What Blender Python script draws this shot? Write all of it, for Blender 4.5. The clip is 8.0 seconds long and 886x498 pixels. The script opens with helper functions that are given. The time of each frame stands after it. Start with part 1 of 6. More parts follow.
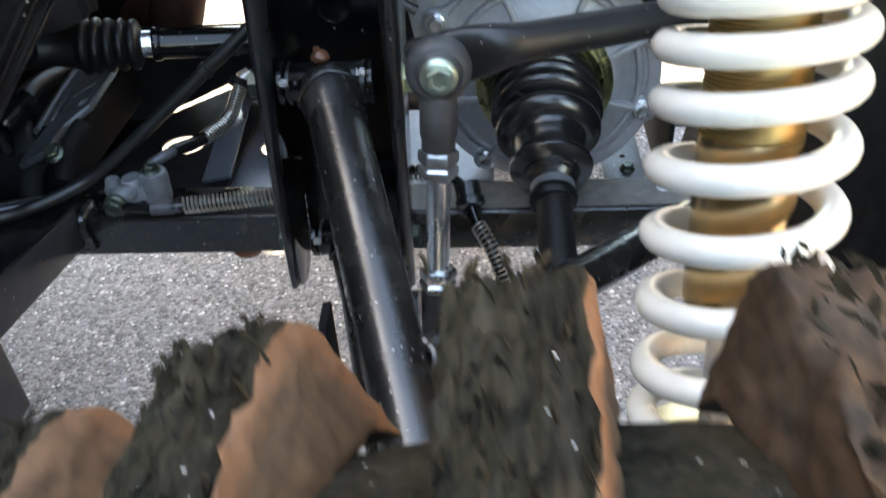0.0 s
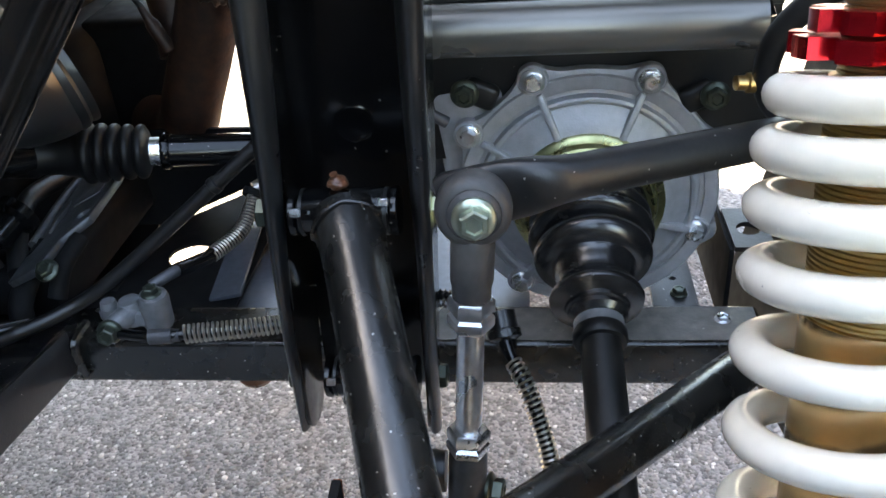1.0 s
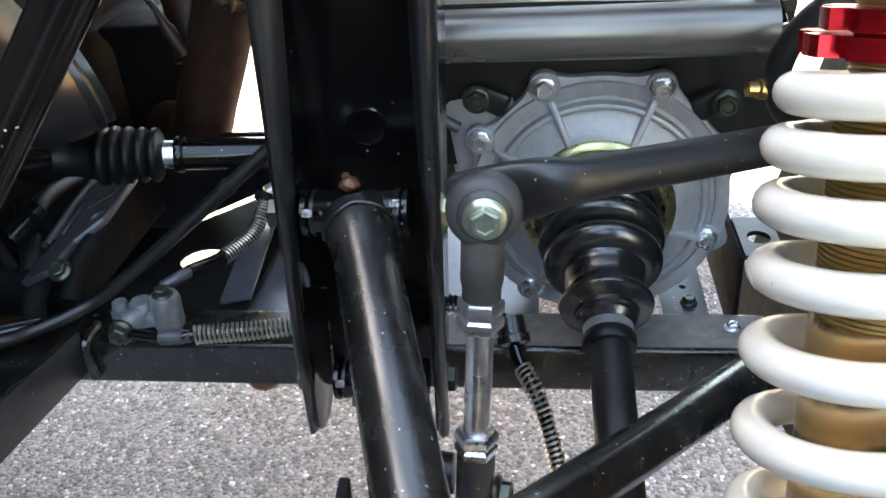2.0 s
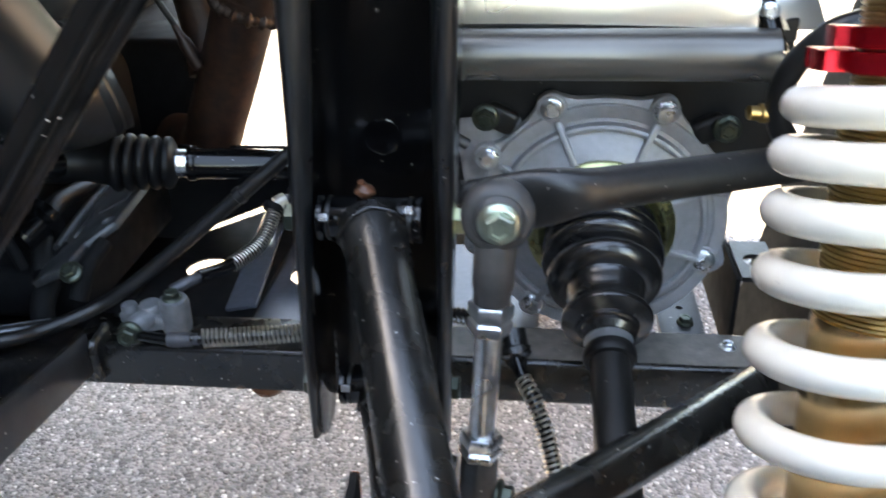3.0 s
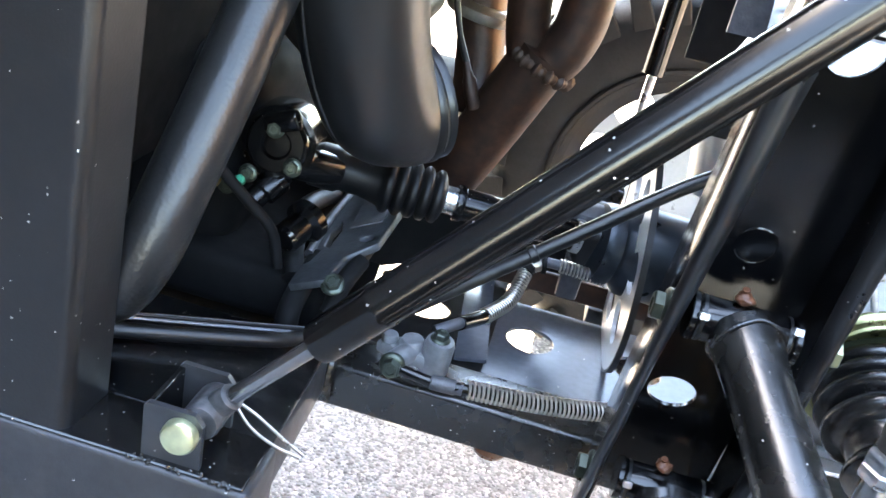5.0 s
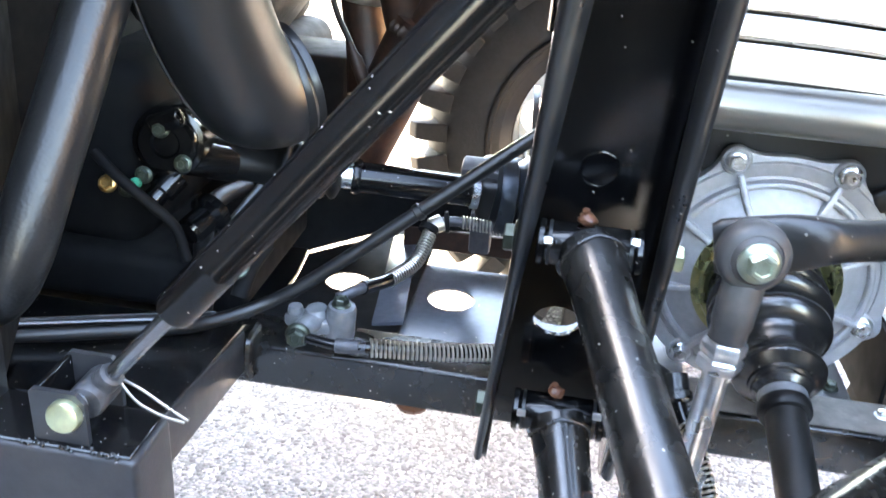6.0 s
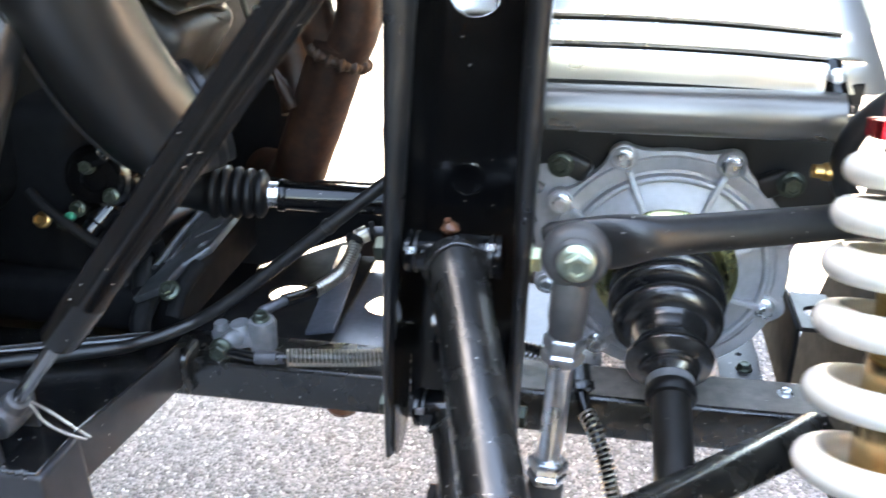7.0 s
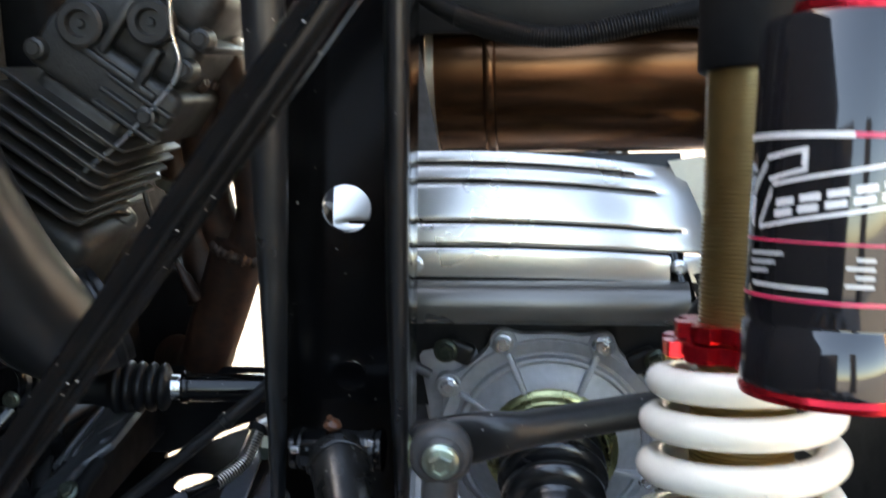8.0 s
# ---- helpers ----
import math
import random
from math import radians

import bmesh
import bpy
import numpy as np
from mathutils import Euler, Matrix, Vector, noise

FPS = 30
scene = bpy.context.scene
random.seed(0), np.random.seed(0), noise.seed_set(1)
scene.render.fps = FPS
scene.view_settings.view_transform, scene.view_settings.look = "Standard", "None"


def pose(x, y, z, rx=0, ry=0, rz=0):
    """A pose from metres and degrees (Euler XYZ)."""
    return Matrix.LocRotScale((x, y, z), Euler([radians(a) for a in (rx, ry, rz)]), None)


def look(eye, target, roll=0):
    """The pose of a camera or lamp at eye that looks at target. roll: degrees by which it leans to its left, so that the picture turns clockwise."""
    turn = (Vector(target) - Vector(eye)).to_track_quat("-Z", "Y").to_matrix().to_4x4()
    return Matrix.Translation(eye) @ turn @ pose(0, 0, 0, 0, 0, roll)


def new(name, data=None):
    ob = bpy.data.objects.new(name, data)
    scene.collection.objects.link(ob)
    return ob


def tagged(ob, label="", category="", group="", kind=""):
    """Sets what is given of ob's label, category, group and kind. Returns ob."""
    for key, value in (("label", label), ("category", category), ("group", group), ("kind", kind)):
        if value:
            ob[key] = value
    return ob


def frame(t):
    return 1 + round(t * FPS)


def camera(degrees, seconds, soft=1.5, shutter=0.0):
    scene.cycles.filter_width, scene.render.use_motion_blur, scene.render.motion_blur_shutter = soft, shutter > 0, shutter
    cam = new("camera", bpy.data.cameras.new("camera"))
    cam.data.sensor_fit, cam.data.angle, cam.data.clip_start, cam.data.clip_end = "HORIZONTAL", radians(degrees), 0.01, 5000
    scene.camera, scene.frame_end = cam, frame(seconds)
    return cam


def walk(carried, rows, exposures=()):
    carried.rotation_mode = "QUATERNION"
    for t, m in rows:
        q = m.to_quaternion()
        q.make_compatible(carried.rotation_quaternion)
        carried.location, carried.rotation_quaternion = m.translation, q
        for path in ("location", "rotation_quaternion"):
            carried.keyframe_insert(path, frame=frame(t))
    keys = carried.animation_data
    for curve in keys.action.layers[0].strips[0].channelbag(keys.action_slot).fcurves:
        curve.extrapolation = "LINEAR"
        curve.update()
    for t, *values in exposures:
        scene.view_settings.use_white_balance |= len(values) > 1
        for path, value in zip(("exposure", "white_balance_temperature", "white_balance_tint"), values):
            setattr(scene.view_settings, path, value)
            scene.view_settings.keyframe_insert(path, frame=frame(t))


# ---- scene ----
cam = camera(54.1, 8.0, shutter=0.35)
PATH = [
    (0, (0.068, 0.028, 0.801), (-0.096, 1.625, -0.391), -4.5),
    (0.2, (0.055, 0.053, 0.814), (-0.088, 1.661, -0.366), -4.2),
    (0.5, (0.059, 0.083, 0.805), (-0.124, 1.738, -0.302), -4.2),
    (1, (0.058, 0.116, 0.794), (-0.161, 1.804, -0.255), -4.5),
    (1.5, (0.057, 0.126, 0.791), (-0.182, 1.829, -0.23), -4.7),
    (1.7, (0.057, 0.122, 0.791), (-0.19, 1.825, -0.229), -4.7),
    (2.8, (0.061, 0.087, 0.781), (-0.142, 1.815, -0.204), -1.9),
    (3, (0.047, 0.088, 0.786), (-0.169, 1.83, -0.174), -1.9),
    (3.2, (0.018, 0.089, 0.792), (-0.226, 1.837, -0.149), -2.0),
    (3.5, (-0.036, 0.059, 0.784), (-0.326, 1.822, -0.116), -1.0),
    (3.8, (-0.109, 0.038, 0.78), (-0.435, 1.802, -0.105), 0.9),
    (4, (-0.143, 0.044, 0.779), (-0.482, 1.803, -0.111), 2.7),
    (4.5, (-0.18, 0.079, 0.77), (-0.438, 1.859, -0.105), 10.8),
    (4.7, (-0.186, 0.078, 0.769), (-0.387, 1.875, -0.085), 13.8),
    (5.8, (-0.108, 0.068, 0.783), (-0.323, 1.866, -0.067), 6.1),
    (6, (-0.079, 0.056, 0.775), (-0.313, 1.845, -0.089), 4.4),
    (6.5, (-0.063, 0.04, 0.804), (-0.36, 1.795, -0.108), 2.0),
    (7, (0.036, 0.046, 0.804), (-0.304, 1.811, -0.072), -0.9),
    (7.5, (0.096, 0.043, 0.81), (-0.194, 1.878, 0.068), -2.9),
    (7.8, (0.103, 0.039, 0.834), (-0.138, 1.922, 0.203), -2.8),
    (8, (0.084, 0.024, 0.851), (-0.133, 1.931, 0.288), -1.8),
]
walk(cam, [(t, look(eye, target, roll)) for t, eye, target, roll in PATH],
     exposures=[(0.0, 3.78, 8500, 7), (0.5, 3.75, 8400, 8), (1.0, 3.75, 8500, 9), (1.5, 4.05, 8750, 9), (3.0, 3.98, 8650, 10), (3.5, 3.93, 8150, 8), (4.0, 4.22, 7600, 7), (4.5, 4.69, 7750, 8), (6.0, 5.24, 8050, 10),
                (6.5, 4.67, 8150, 9), (7.0, 4.72, 8400, 10), (7.5, 4.52, 8400, 10), (8.0, 3.43, 8450, 9)])

# ---- light ----
SUN_AZ, SUN_EL = 196.0, 46.0   # degrees from +x towards -y, and above the horizon
world = bpy.data.worlds.new("sky")
scene.world = world
world.use_nodes = True
wn, wl = world.node_tree.nodes, world.node_tree.links
sky = wn.new("ShaderNodeTexSky")
sky.sky_type, sky.sun_disc = "NISHITA", False
sky.sun_elevation, sky.sun_rotation = radians(SUN_EL), radians(90 + SUN_AZ)
wl.new(sky.outputs[0], wn["Background"].inputs[0])
wn["Background"].inputs[1].default_value = 0.15
sun = new("sun", bpy.data.lights.new("sun", "SUN"))
sun.data.energy, sun.data.angle, sun.data.color = 4.5, radians(0.6), (1.0, 0.86, 0.68)
sun_from = Vector((math.cos(radians(SUN_EL)) * math.cos(radians(SUN_AZ)),
                   -math.cos(radians(SUN_EL)) * math.sin(radians(SUN_AZ)), math.sin(radians(SUN_EL))))
sun.matrix_world = look(sun_from * 10, (0, 0, 0))


# ---- materials ----
def mat(name, base, rough=0.5, metal=0.0, vary=0.15, grain=60.0, bump=0.1, bump_scale=250.0, dust=0.0,
        spots=0.0, tint=None, coat=0.0, stretch=(1, 1, 1), bump_detail=3.0, gloss=0.5):
    """A procedural surface: base colour varied at two scales, roughness patches, fine relief, dust and pale specks."""
    m = bpy.data.materials.new(name)
    m.use_nodes = True
    n, l = m.node_tree.nodes, m.node_tree.links
    b = n["Principled BSDF"]
    co = n.new("ShaderNodeTexCoord")
    mp = n.new("ShaderNodeMapping")
    mp.inputs["Scale"].default_value = stretch
    l.new(co.outputs["Object"], mp.inputs[0])

    def noise_at(scale, detail=4.0):
        t = n.new("ShaderNodeTexNoise")
        t.inputs["Scale"].default_value, t.inputs["Detail"].default_value = scale, detail
        l.new(mp.outputs[0], t.inputs["Vector"])
        return t

    big, small = noise_at(grain * 0.2), noise_at(grain * 2.5)
    add = n.new("ShaderNodeMath")
    add.operation = "ADD"
    l.new(big.outputs[0], add.inputs[0])
    l.new(small.outputs[0], add.inputs[1])
    ramp = n.new("ShaderNodeMapRange")
    ramp.inputs[1].default_value, ramp.inputs[2].default_value = 0.7, 1.3
    l.new(add.outputs[0], ramp.inputs[0])
    mix = n.new("ShaderNodeMix")
    mix.data_type = "RGBA"
    dark = [c * (1 - vary) for c in base]
    pale = list(tint) if tint else [min(1, c * (1 + vary)) for c in base]
    mix.inputs[6].default_value, mix.inputs[7].default_value = (*dark, 1), (*pale, 1)
    l.new(ramp.outputs[0], mix.inputs[0])
    colour = mix.outputs[2]
    if dust:
        dn = noise_at(grain * 0.6, 6.0)
        dr = n.new("ShaderNodeMapRange")
        dr.inputs[1].default_value, dr.inputs[2].default_value = 0.45, 0.75
        dr.inputs[4].default_value = dust
        l.new(dn.outputs[0], dr.inputs[0])
        dm = n.new("ShaderNodeMix")
        dm.data_type = "RGBA"
        dm.inputs[7].default_value = (0.30, 0.27, 0.23, 1)
        l.new(dr.outputs[0], dm.inputs[0])
        l.new(colour, dm.inputs[6])
        colour = dm.outputs[2]
    if spots:
        vo = n.new("ShaderNodeTexVoronoi")
        vo.inputs["Scale"].default_value = 210.0
        wob = n.new("ShaderNodeTexNoise")
        wob.inputs["Scale"].default_value = 900.0
        l.new(co.outputs["Object"], wob.inputs["Vector"])
        off = n.new("ShaderNodeVectorMath")
        off.operation = "MULTIPLY_ADD"
        off.inputs[1].default_value = (0.0022, 0.0022, 0.0022)
        l.new(wob.outputs["Color"], off.inputs[0])
        l.new(co.outputs["Object"], off.inputs[2])
        l.new(off.outputs[0], vo.inputs["Vector"])
        near = n.new("ShaderNodeMath")
        near.operation = "LESS_THAN"
        near.inputs[1].default_value = 0.12
        l.new(vo.outputs["Distance"], near.inputs[0])
        sep = n.new("ShaderNodeSeparateColor")
        l.new(vo.outputs["Color"], sep.inputs[0])
        few = n.new("ShaderNodeMath")
        few.operation = "LESS_THAN"
        few.inputs[1].default_value = spots
        l.new(sep.outputs[0], few.inputs[0])
        both = n.new("ShaderNodeMath")
        both.operation = "MULTIPLY"
        l.new(near.outputs[0], both.inputs[0])
        l.new(few.outputs[0], both.inputs[1])
        sm = n.new("ShaderNodeMix")
        sm.data_type = "RGBA"
        sm.inputs[7].default_value = (0.45, 0.43, 0.40, 1)
        l.new(both.outputs[0], sm.inputs[0])
        l.new(colour, sm.inputs[6])
        colour = sm.outputs[2]
    l.new(colour, b.inputs["Base Color"])
    rr = n.new("ShaderNodeMapRange")
    rr.inputs[1].default_value, rr.inputs[2].default_value = 0.3, 0.7
    rr.inputs[3].default_value, rr.inputs[4].default_value = max(0.03, rough * 0.9), min(1, rough * 1.12)
    l.new(noise_at(grain).outputs[0], rr.inputs[0])
    l.new(rr.outputs[0], b.inputs["Roughness"])
    b.inputs["Metallic"].default_value = metal
    b.inputs["Coat Weight"].default_value = coat
    b.inputs["Specular IOR Level"].default_value = gloss
    if bump:
        bp = n.new("ShaderNodeBump")
        bp.inputs["Strength"].default_value, bp.inputs["Distance"].default_value = bump, 0.001
        l.new(noise_at(bump_scale, bump_detail).outputs[0], bp.inputs["Height"])
        l.new(bp.outputs[0], b.inputs["Normal"])
    return m


BLACK = mat("black_powder_coat", (0.0028, 0.0028, 0.0031), 0.15, vary=0.3, dust=0.012, spots=0.06, bump=0.02, bump_scale=300, gloss=0.5)
BLACK_DUSTY = mat("dusty_black_coat", (0.0065, 0.0062, 0.0058), 0.26, vary=0.3, dust=0.06, spots=0.26, bump=0.12, bump_scale=350, gloss=0.9)
BEAM_TOP = mat("gloss_black_beam_top", (0.004, 0.004, 0.0043), 0.16, vary=0.3, dust=0.02, spots=0.30, bump=0.5, bump_scale=45, gloss=0.7)
ROD = mat("dark_ground_rod", (0.30, 0.30, 0.31), 0.16, 0.95, vary=0.1, bump=0.0)
RAIL_DUST_SHEEN = mat("dust_and_sky_sheen", (0.18, 0.162, 0.143), 0.5, vary=0.35, grain=40, spots=0.15, bump=0.3, bump_scale=400)
MATT = mat("matt_black_plastic", (0.004, 0.004, 0.0044), 0.75, vary=0.2, bump=0.1, gloss=0.2)
SKID = mat("blue_black_skid_paint", (0.085, 0.092, 0.108), 0.24, vary=0.15, dust=0.03, spots=0.03, bump=0.03)
BLACK_DULL = mat("dull_black_steel", (0.007, 0.007, 0.0075), 0.42, vary=0.3, dust=0.008, spots=0.02, bump=0.2)
PANEL = mat("satin_black_panel", (0.006, 0.006, 0.0068), 0.36, vary=0.2, dust=0.004, spots=0.16, bump=0.12, bump_scale=700)
HOSE = mat("orange_peel_rubber", (0.0085, 0.0085, 0.009), 0.34, vary=0.2, dust=0.004, bump=0.20, bump_scale=430, bump_detail=0.0, gloss=0.42)
GREY_DUSTY = mat("grey_dusty_rubber", (0.045, 0.043, 0.042), 0.44, vary=0.3, dust=0.14, spots=0.05, bump=0.3, bump_scale=350)
SATIN = mat("satin_grey_tube", (0.18, 0.168, 0.152), 0.28, 0.7, vary=0.08, grain=12, dust=0.01, bump=0.02)
BOOT = mat("glossy_boot_rubber", (0.008, 0.008, 0.0085), 0.25, vary=0.2, dust=0.01, spots=0.02, bump=0.04, gloss=1.0)
GREY_PAINT = mat("dark_grey_paint", (0.020, 0.0205, 0.023), 0.36, vary=0.2, dust=0.04, spots=0.05, bump=0.15, bump_scale=600)
RUBBER = mat("black_rubber", (0.007, 0.007, 0.0075), 0.34, vary=0.3, dust=0.02, bump=0.1)
PLASTIC = mat("black_moulded_plastic", (0.0045, 0.0045, 0.005), 0.36, vary=0.06, grain=200, bump=0.02, bump_scale=500, gloss=1.0)
TYRE = mat("tyre_rubber", (0.0095, 0.0097, 0.0105), 0.6, vary=0.3, dust=0.01, bump=0.5, bump_scale=180, gloss=0.3)
TYRE_NEAR = mat("chewed_tyre_rubber", (0.0030, 0.0027, 0.0021), 0.75, vary=0.6, tint=(0.040, 0.033, 0.020), grain=120, dust=0.05, spots=0.10, bump=2.4, bump_scale=190, bump_detail=9.0, stretch=(1, 1.6, 0.35), gloss=0.08)
# clay tone with warm side light put into its colour
CLAY_LIT = mat("warm_lit_clay", (0.125, 0.058, 0.024), 0.75, vary=0.35, grain=70, dust=0.03, bump=0.5, bump_scale=200)
MUD = mat("brown_mud_on_rubber", (0.030, 0.019, 0.011), 0.8, vary=0.6, tint=(0.080, 0.044, 0.022), grain=60, dust=0.08, bump=1.2, bump_scale=160, bump_detail=6.0, gloss=0.25)
CAST = mat("cast_aluminium", (0.46, 0.465, 0.48), 0.46, 0.45, vary=0.12, dust=0.05, bump=0.3, bump_scale=700)
CAST_DARK = mat("dark_cast_metal", (0.10, 0.10, 0.11), 0.5, 0.6, vary=0.3, dust=0.1, bump=0.35, bump_scale=500)
CAST_GREY = mat("grey_cast_metal", (0.24, 0.245, 0.255), 0.42, 0.55, vary=0.2, dust=0.06, bump=0.3, bump_scale=500)
SILVER = mat("silver_wheel_paint", (0.62, 0.62, 0.63), 0.3, 0.4, vary=0.06, bump=0.02)
MOUNT = mat("mount_casting", (0.075, 0.079, 0.085), 0.38, 0.55, vary=0.25, dust=0.04, bump=0.3, bump_scale=400)
ENGINE = mat("engine_casting", (0.036, 0.034, 0.032), 0.44, 0.5, vary=0.35, dust=0.05, bump=0.4, bump_scale=400)
ZINC = mat("zinc_plated_steel", (0.72, 0.74, 0.76), 0.28, 0.95, vary=0.2, bump=0.1)
ZINC_YELLOW = mat("yellow_zinc_bolt", (0.60, 0.63, 0.40), 0.3, 0.9, vary=0.2, bump=0.1)
GREEN_ZINC = mat("olive_zinc_plate", (0.50, 0.49, 0.25), 0.28, 0.95, vary=0.25, bump=0.05)
BOLT_DARK = mat("dark_olive_bolt", (0.075, 0.088, 0.070), 0.34, 0.8, vary=0.3, bump=0.15)
SPRING_WHITE = mat("white_spring_paint", (0.80, 0.77, 0.68), 0.25, vary=0.04, dust=0.05, spots=0.06, bump=0.04, coat=0.4)
GOLD = mat("gold_anodised", (0.55, 0.39, 0.21), 0.20, 0.95, vary=0.12, bump=0.04)
GOLD_THREAD = mat("gold_thread", (0.50, 0.37, 0.17), 0.34, 0.95, vary=0.1, bump=0.0)
RED = mat("red_anodised", (0.46, 0.012, 0.022), 0.20, 0.85, vary=0.1, bump=0.05)
RED_BAND = mat("red_band", (0.55, 0.03, 0.09), 0.3, vary=0.1, bump=0.0)
GLOSS_BLACK = mat("gloss_black_can", (0.008, 0.008, 0.010), 0.07, vary=0.2, dust=0.006, bump=0.01, coat=0.1, gloss=0.7)
DECAL = mat("pale_grey_decal", (0.42, 0.43, 0.43), 0.35, vary=0.1, bump=0.0)
DECAL_WHITE = mat("white_decal", (0.72, 0.71, 0.70), 0.35, vary=0.05, bump=0.0)
RUST = mat("rusty_exhaust_steel", (0.020, 0.0095, 0.0065), 0.50, 0.2, vary=0.5, tint=(0.062, 0.024, 0.012), grain=34, dust=0.02, bump=0.3, bump_scale=220)
HEAT_TINT = mat("heat_tinted_steel", (0.085, 0.040, 0.022), 0.20, 0.9, vary=0.3, tint=(0.150, 0.070, 0.036), grain=30, dust=0.015, bump=0.06, stretch=(0.12, 1, 1))
RUST_SPOT = mat("orange_grease", (0.15, 0.058, 0.030), 0.28, vary=0.4, bump=0.5, bump_scale=120)
STAINLESS = mat("brushed_shield_steel", (0.80, 0.765, 0.72), 0.29, 0.95, vary=0.03, grain=8, bump=0.01, bump_scale=60)
# warm light on the shield's flap, put in as a cream colour
FLAP = mat("warm_lit_cream", (0.80, 0.76, 0.62), 0.4, vary=0.05, bump=0.02)
STEEL_SPRING = mat("spring_guard_wire", (0.56, 0.52, 0.45), 0.30, 0.9, vary=0.2, bump=0.05)
BRASS = mat("brass", (0.62, 0.40, 0.16), 0.3, 0.95, vary=0.15, bump=0.05)
# colours of the unseen walls added for warm bounce and blocked light
TAN_WALL = mat("warm_bounce_tan", (0.52, 0.34, 0.19), 0.9, vary=0.15, grain=6, bump=0.3, bump_scale=60)
DARK_WALL = mat("light_block_dark", (0.014, 0.0125, 0.011), 0.8, vary=0.3, grain=8, bump=0.3, bump_scale=60)
BOOT_DULL = mat("dull_boot_rubber", (0.004, 0.004, 0.0045), 0.45, vary=0.2, dust=0.01, bump=0.04, gloss=0.35)
BLACK_SATIN = mat("satin_black_coat", (0.0028, 0.0028, 0.0031), 0.17, vary=0.3, dust=0.010, spots=0.18, bump=0.03, bump_scale=350, gloss=0.4)
WELD_GREY = mat("oxidised_weld", (0.040, 0.033, 0.029), 0.55, 0.4, vary=0.4, tint=(0.060, 0.032, 0.020), grain=60, bump=0.4, bump_scale=300)
SHAFT_BLACK = mat("dusty_satin_shaft", (0.0065, 0.0063, 0.0062), 0.40, vary=0.3, dust=0.03, spots=0.05, bump=0.1, bump_scale=350, gloss=0.7)
# paler than the black web: reflected light put into the base colour
UPRIGHT_LIP = mat("satin_edge_with_reflection", (0.009, 0.0093, 0.0105), 0.30, vary=0.25, dust=0.03, spots=0.10, bump=0.10, bump_scale=300, gloss=0.8)
NECK = mat("scuffed_dark_casting", (0.020, 0.020, 0.021), 0.40, 0.3, vary=0.5, tint=(0.10, 0.10, 0.105), grain=60, dust=0.05, bump=0.4, bump_scale=260)
DULL_BAR = mat("dull_dusty_bar_paint", (0.0070, 0.0070, 0.0073), 0.42, vary=0.3, dust=0.035, spots=0.22, bump=0.15, bump_scale=350, gloss=0.7)
BOLT_GREEN = mat("greenish_zinc_bolt", (0.40, 0.45, 0.36), 0.3, 0.9, vary=0.25, bump=0.15)
DRUM = mat("dark_blued_steel", (0.018, 0.024, 0.032), 0.30, 0.5, vary=0.2, dust=0.02, bump=0.05)
GREEN_CAP = mat("green_threadlock", (0.02, 0.28, 0.16), 0.4, vary=0.2, bump=0.1)


def ground_material():
    m = bpy.data.materials.new("worn_asphalt")
    m.use_nodes = True
    n, l = m.node_tree.nodes, m.node_tree.links
    b = n["Principled BSDF"]
    co = n.new("ShaderNodeTexCoord")
    vo = n.new("ShaderNodeTexVoronoi")
    vo.inputs["Scale"].default_value = 170.0
    l.new(co.outputs["Object"], vo.inputs["Vector"])
    sep = n.new("ShaderNodeSeparateColor")
    l.new(vo.outputs["Color"], sep.inputs[0])
    ramp = n.new("ShaderNodeValToRGB")
    ramp.color_ramp.elements[0].color = (0.090, 0.091, 0.096, 1)
    ramp.color_ramp.elements[1].color = (0.32, 0.32, 0.325, 1)
    l.new(sep.outputs[1], ramp.inputs[0])
    no = n.new("ShaderNodeTexNoise")
    no.inputs["Scale"].default_value = 3.0
    l.new(co.outputs["Object"], no.inputs["Vector"])
    mul = n.new("ShaderNodeMix")
    mul.data_type, mul.blend_type = "RGBA", "MULTIPLY"
    mul.inputs[0].default_value = 0.3
    l.new(ramp.outputs[0], mul.inputs[6])
    l.new(no.outputs[0], mul.inputs[7])
    l.new(mul.outputs[2], b.inputs["Base Color"])
    b.inputs["Roughness"].default_value = 0.8
    bp = n.new("ShaderNodeBump")
    bp.inputs["Strength"].default_value, bp.inputs["Distance"].default_value = 0.8, 0.003
    bp.invert = True
    l.new(vo.outputs["Distance"], bp.inputs["Height"])
    l.new(bp.outputs[0], b.inputs["Normal"])
    return m


def stone_material():
    m = bpy.data.materials.new("asphalt_stones")
    m.use_nodes = True
    n, l = m.node_tree.nodes, m.node_tree.links
    b = n["Principled BSDF"]
    geo = n.new("ShaderNodeNewGeometry")
    ramp = n.new("ShaderNodeValToRGB")
    e = ramp.color_ramp.elements
    e[0].position, e[0].color = 0.0, (0.080, 0.082, 0.088, 1)
    e[1].position, e[1].color = 1.0, (0.56, 0.565, 0.57, 1)
    mid = e.new(0.55)
    mid.color = (0.185, 0.188, 0.196, 1)
    warm = e.new(0.85)
    warm.color = (0.275, 0.273, 0.275, 1)
    l.new(geo.outputs["Random Per Island"], ramp.inputs[0])
    l.new(ramp.outputs[0], b.inputs["Base Color"])
    b.inputs["Roughness"].default_value = 0.65
    return m


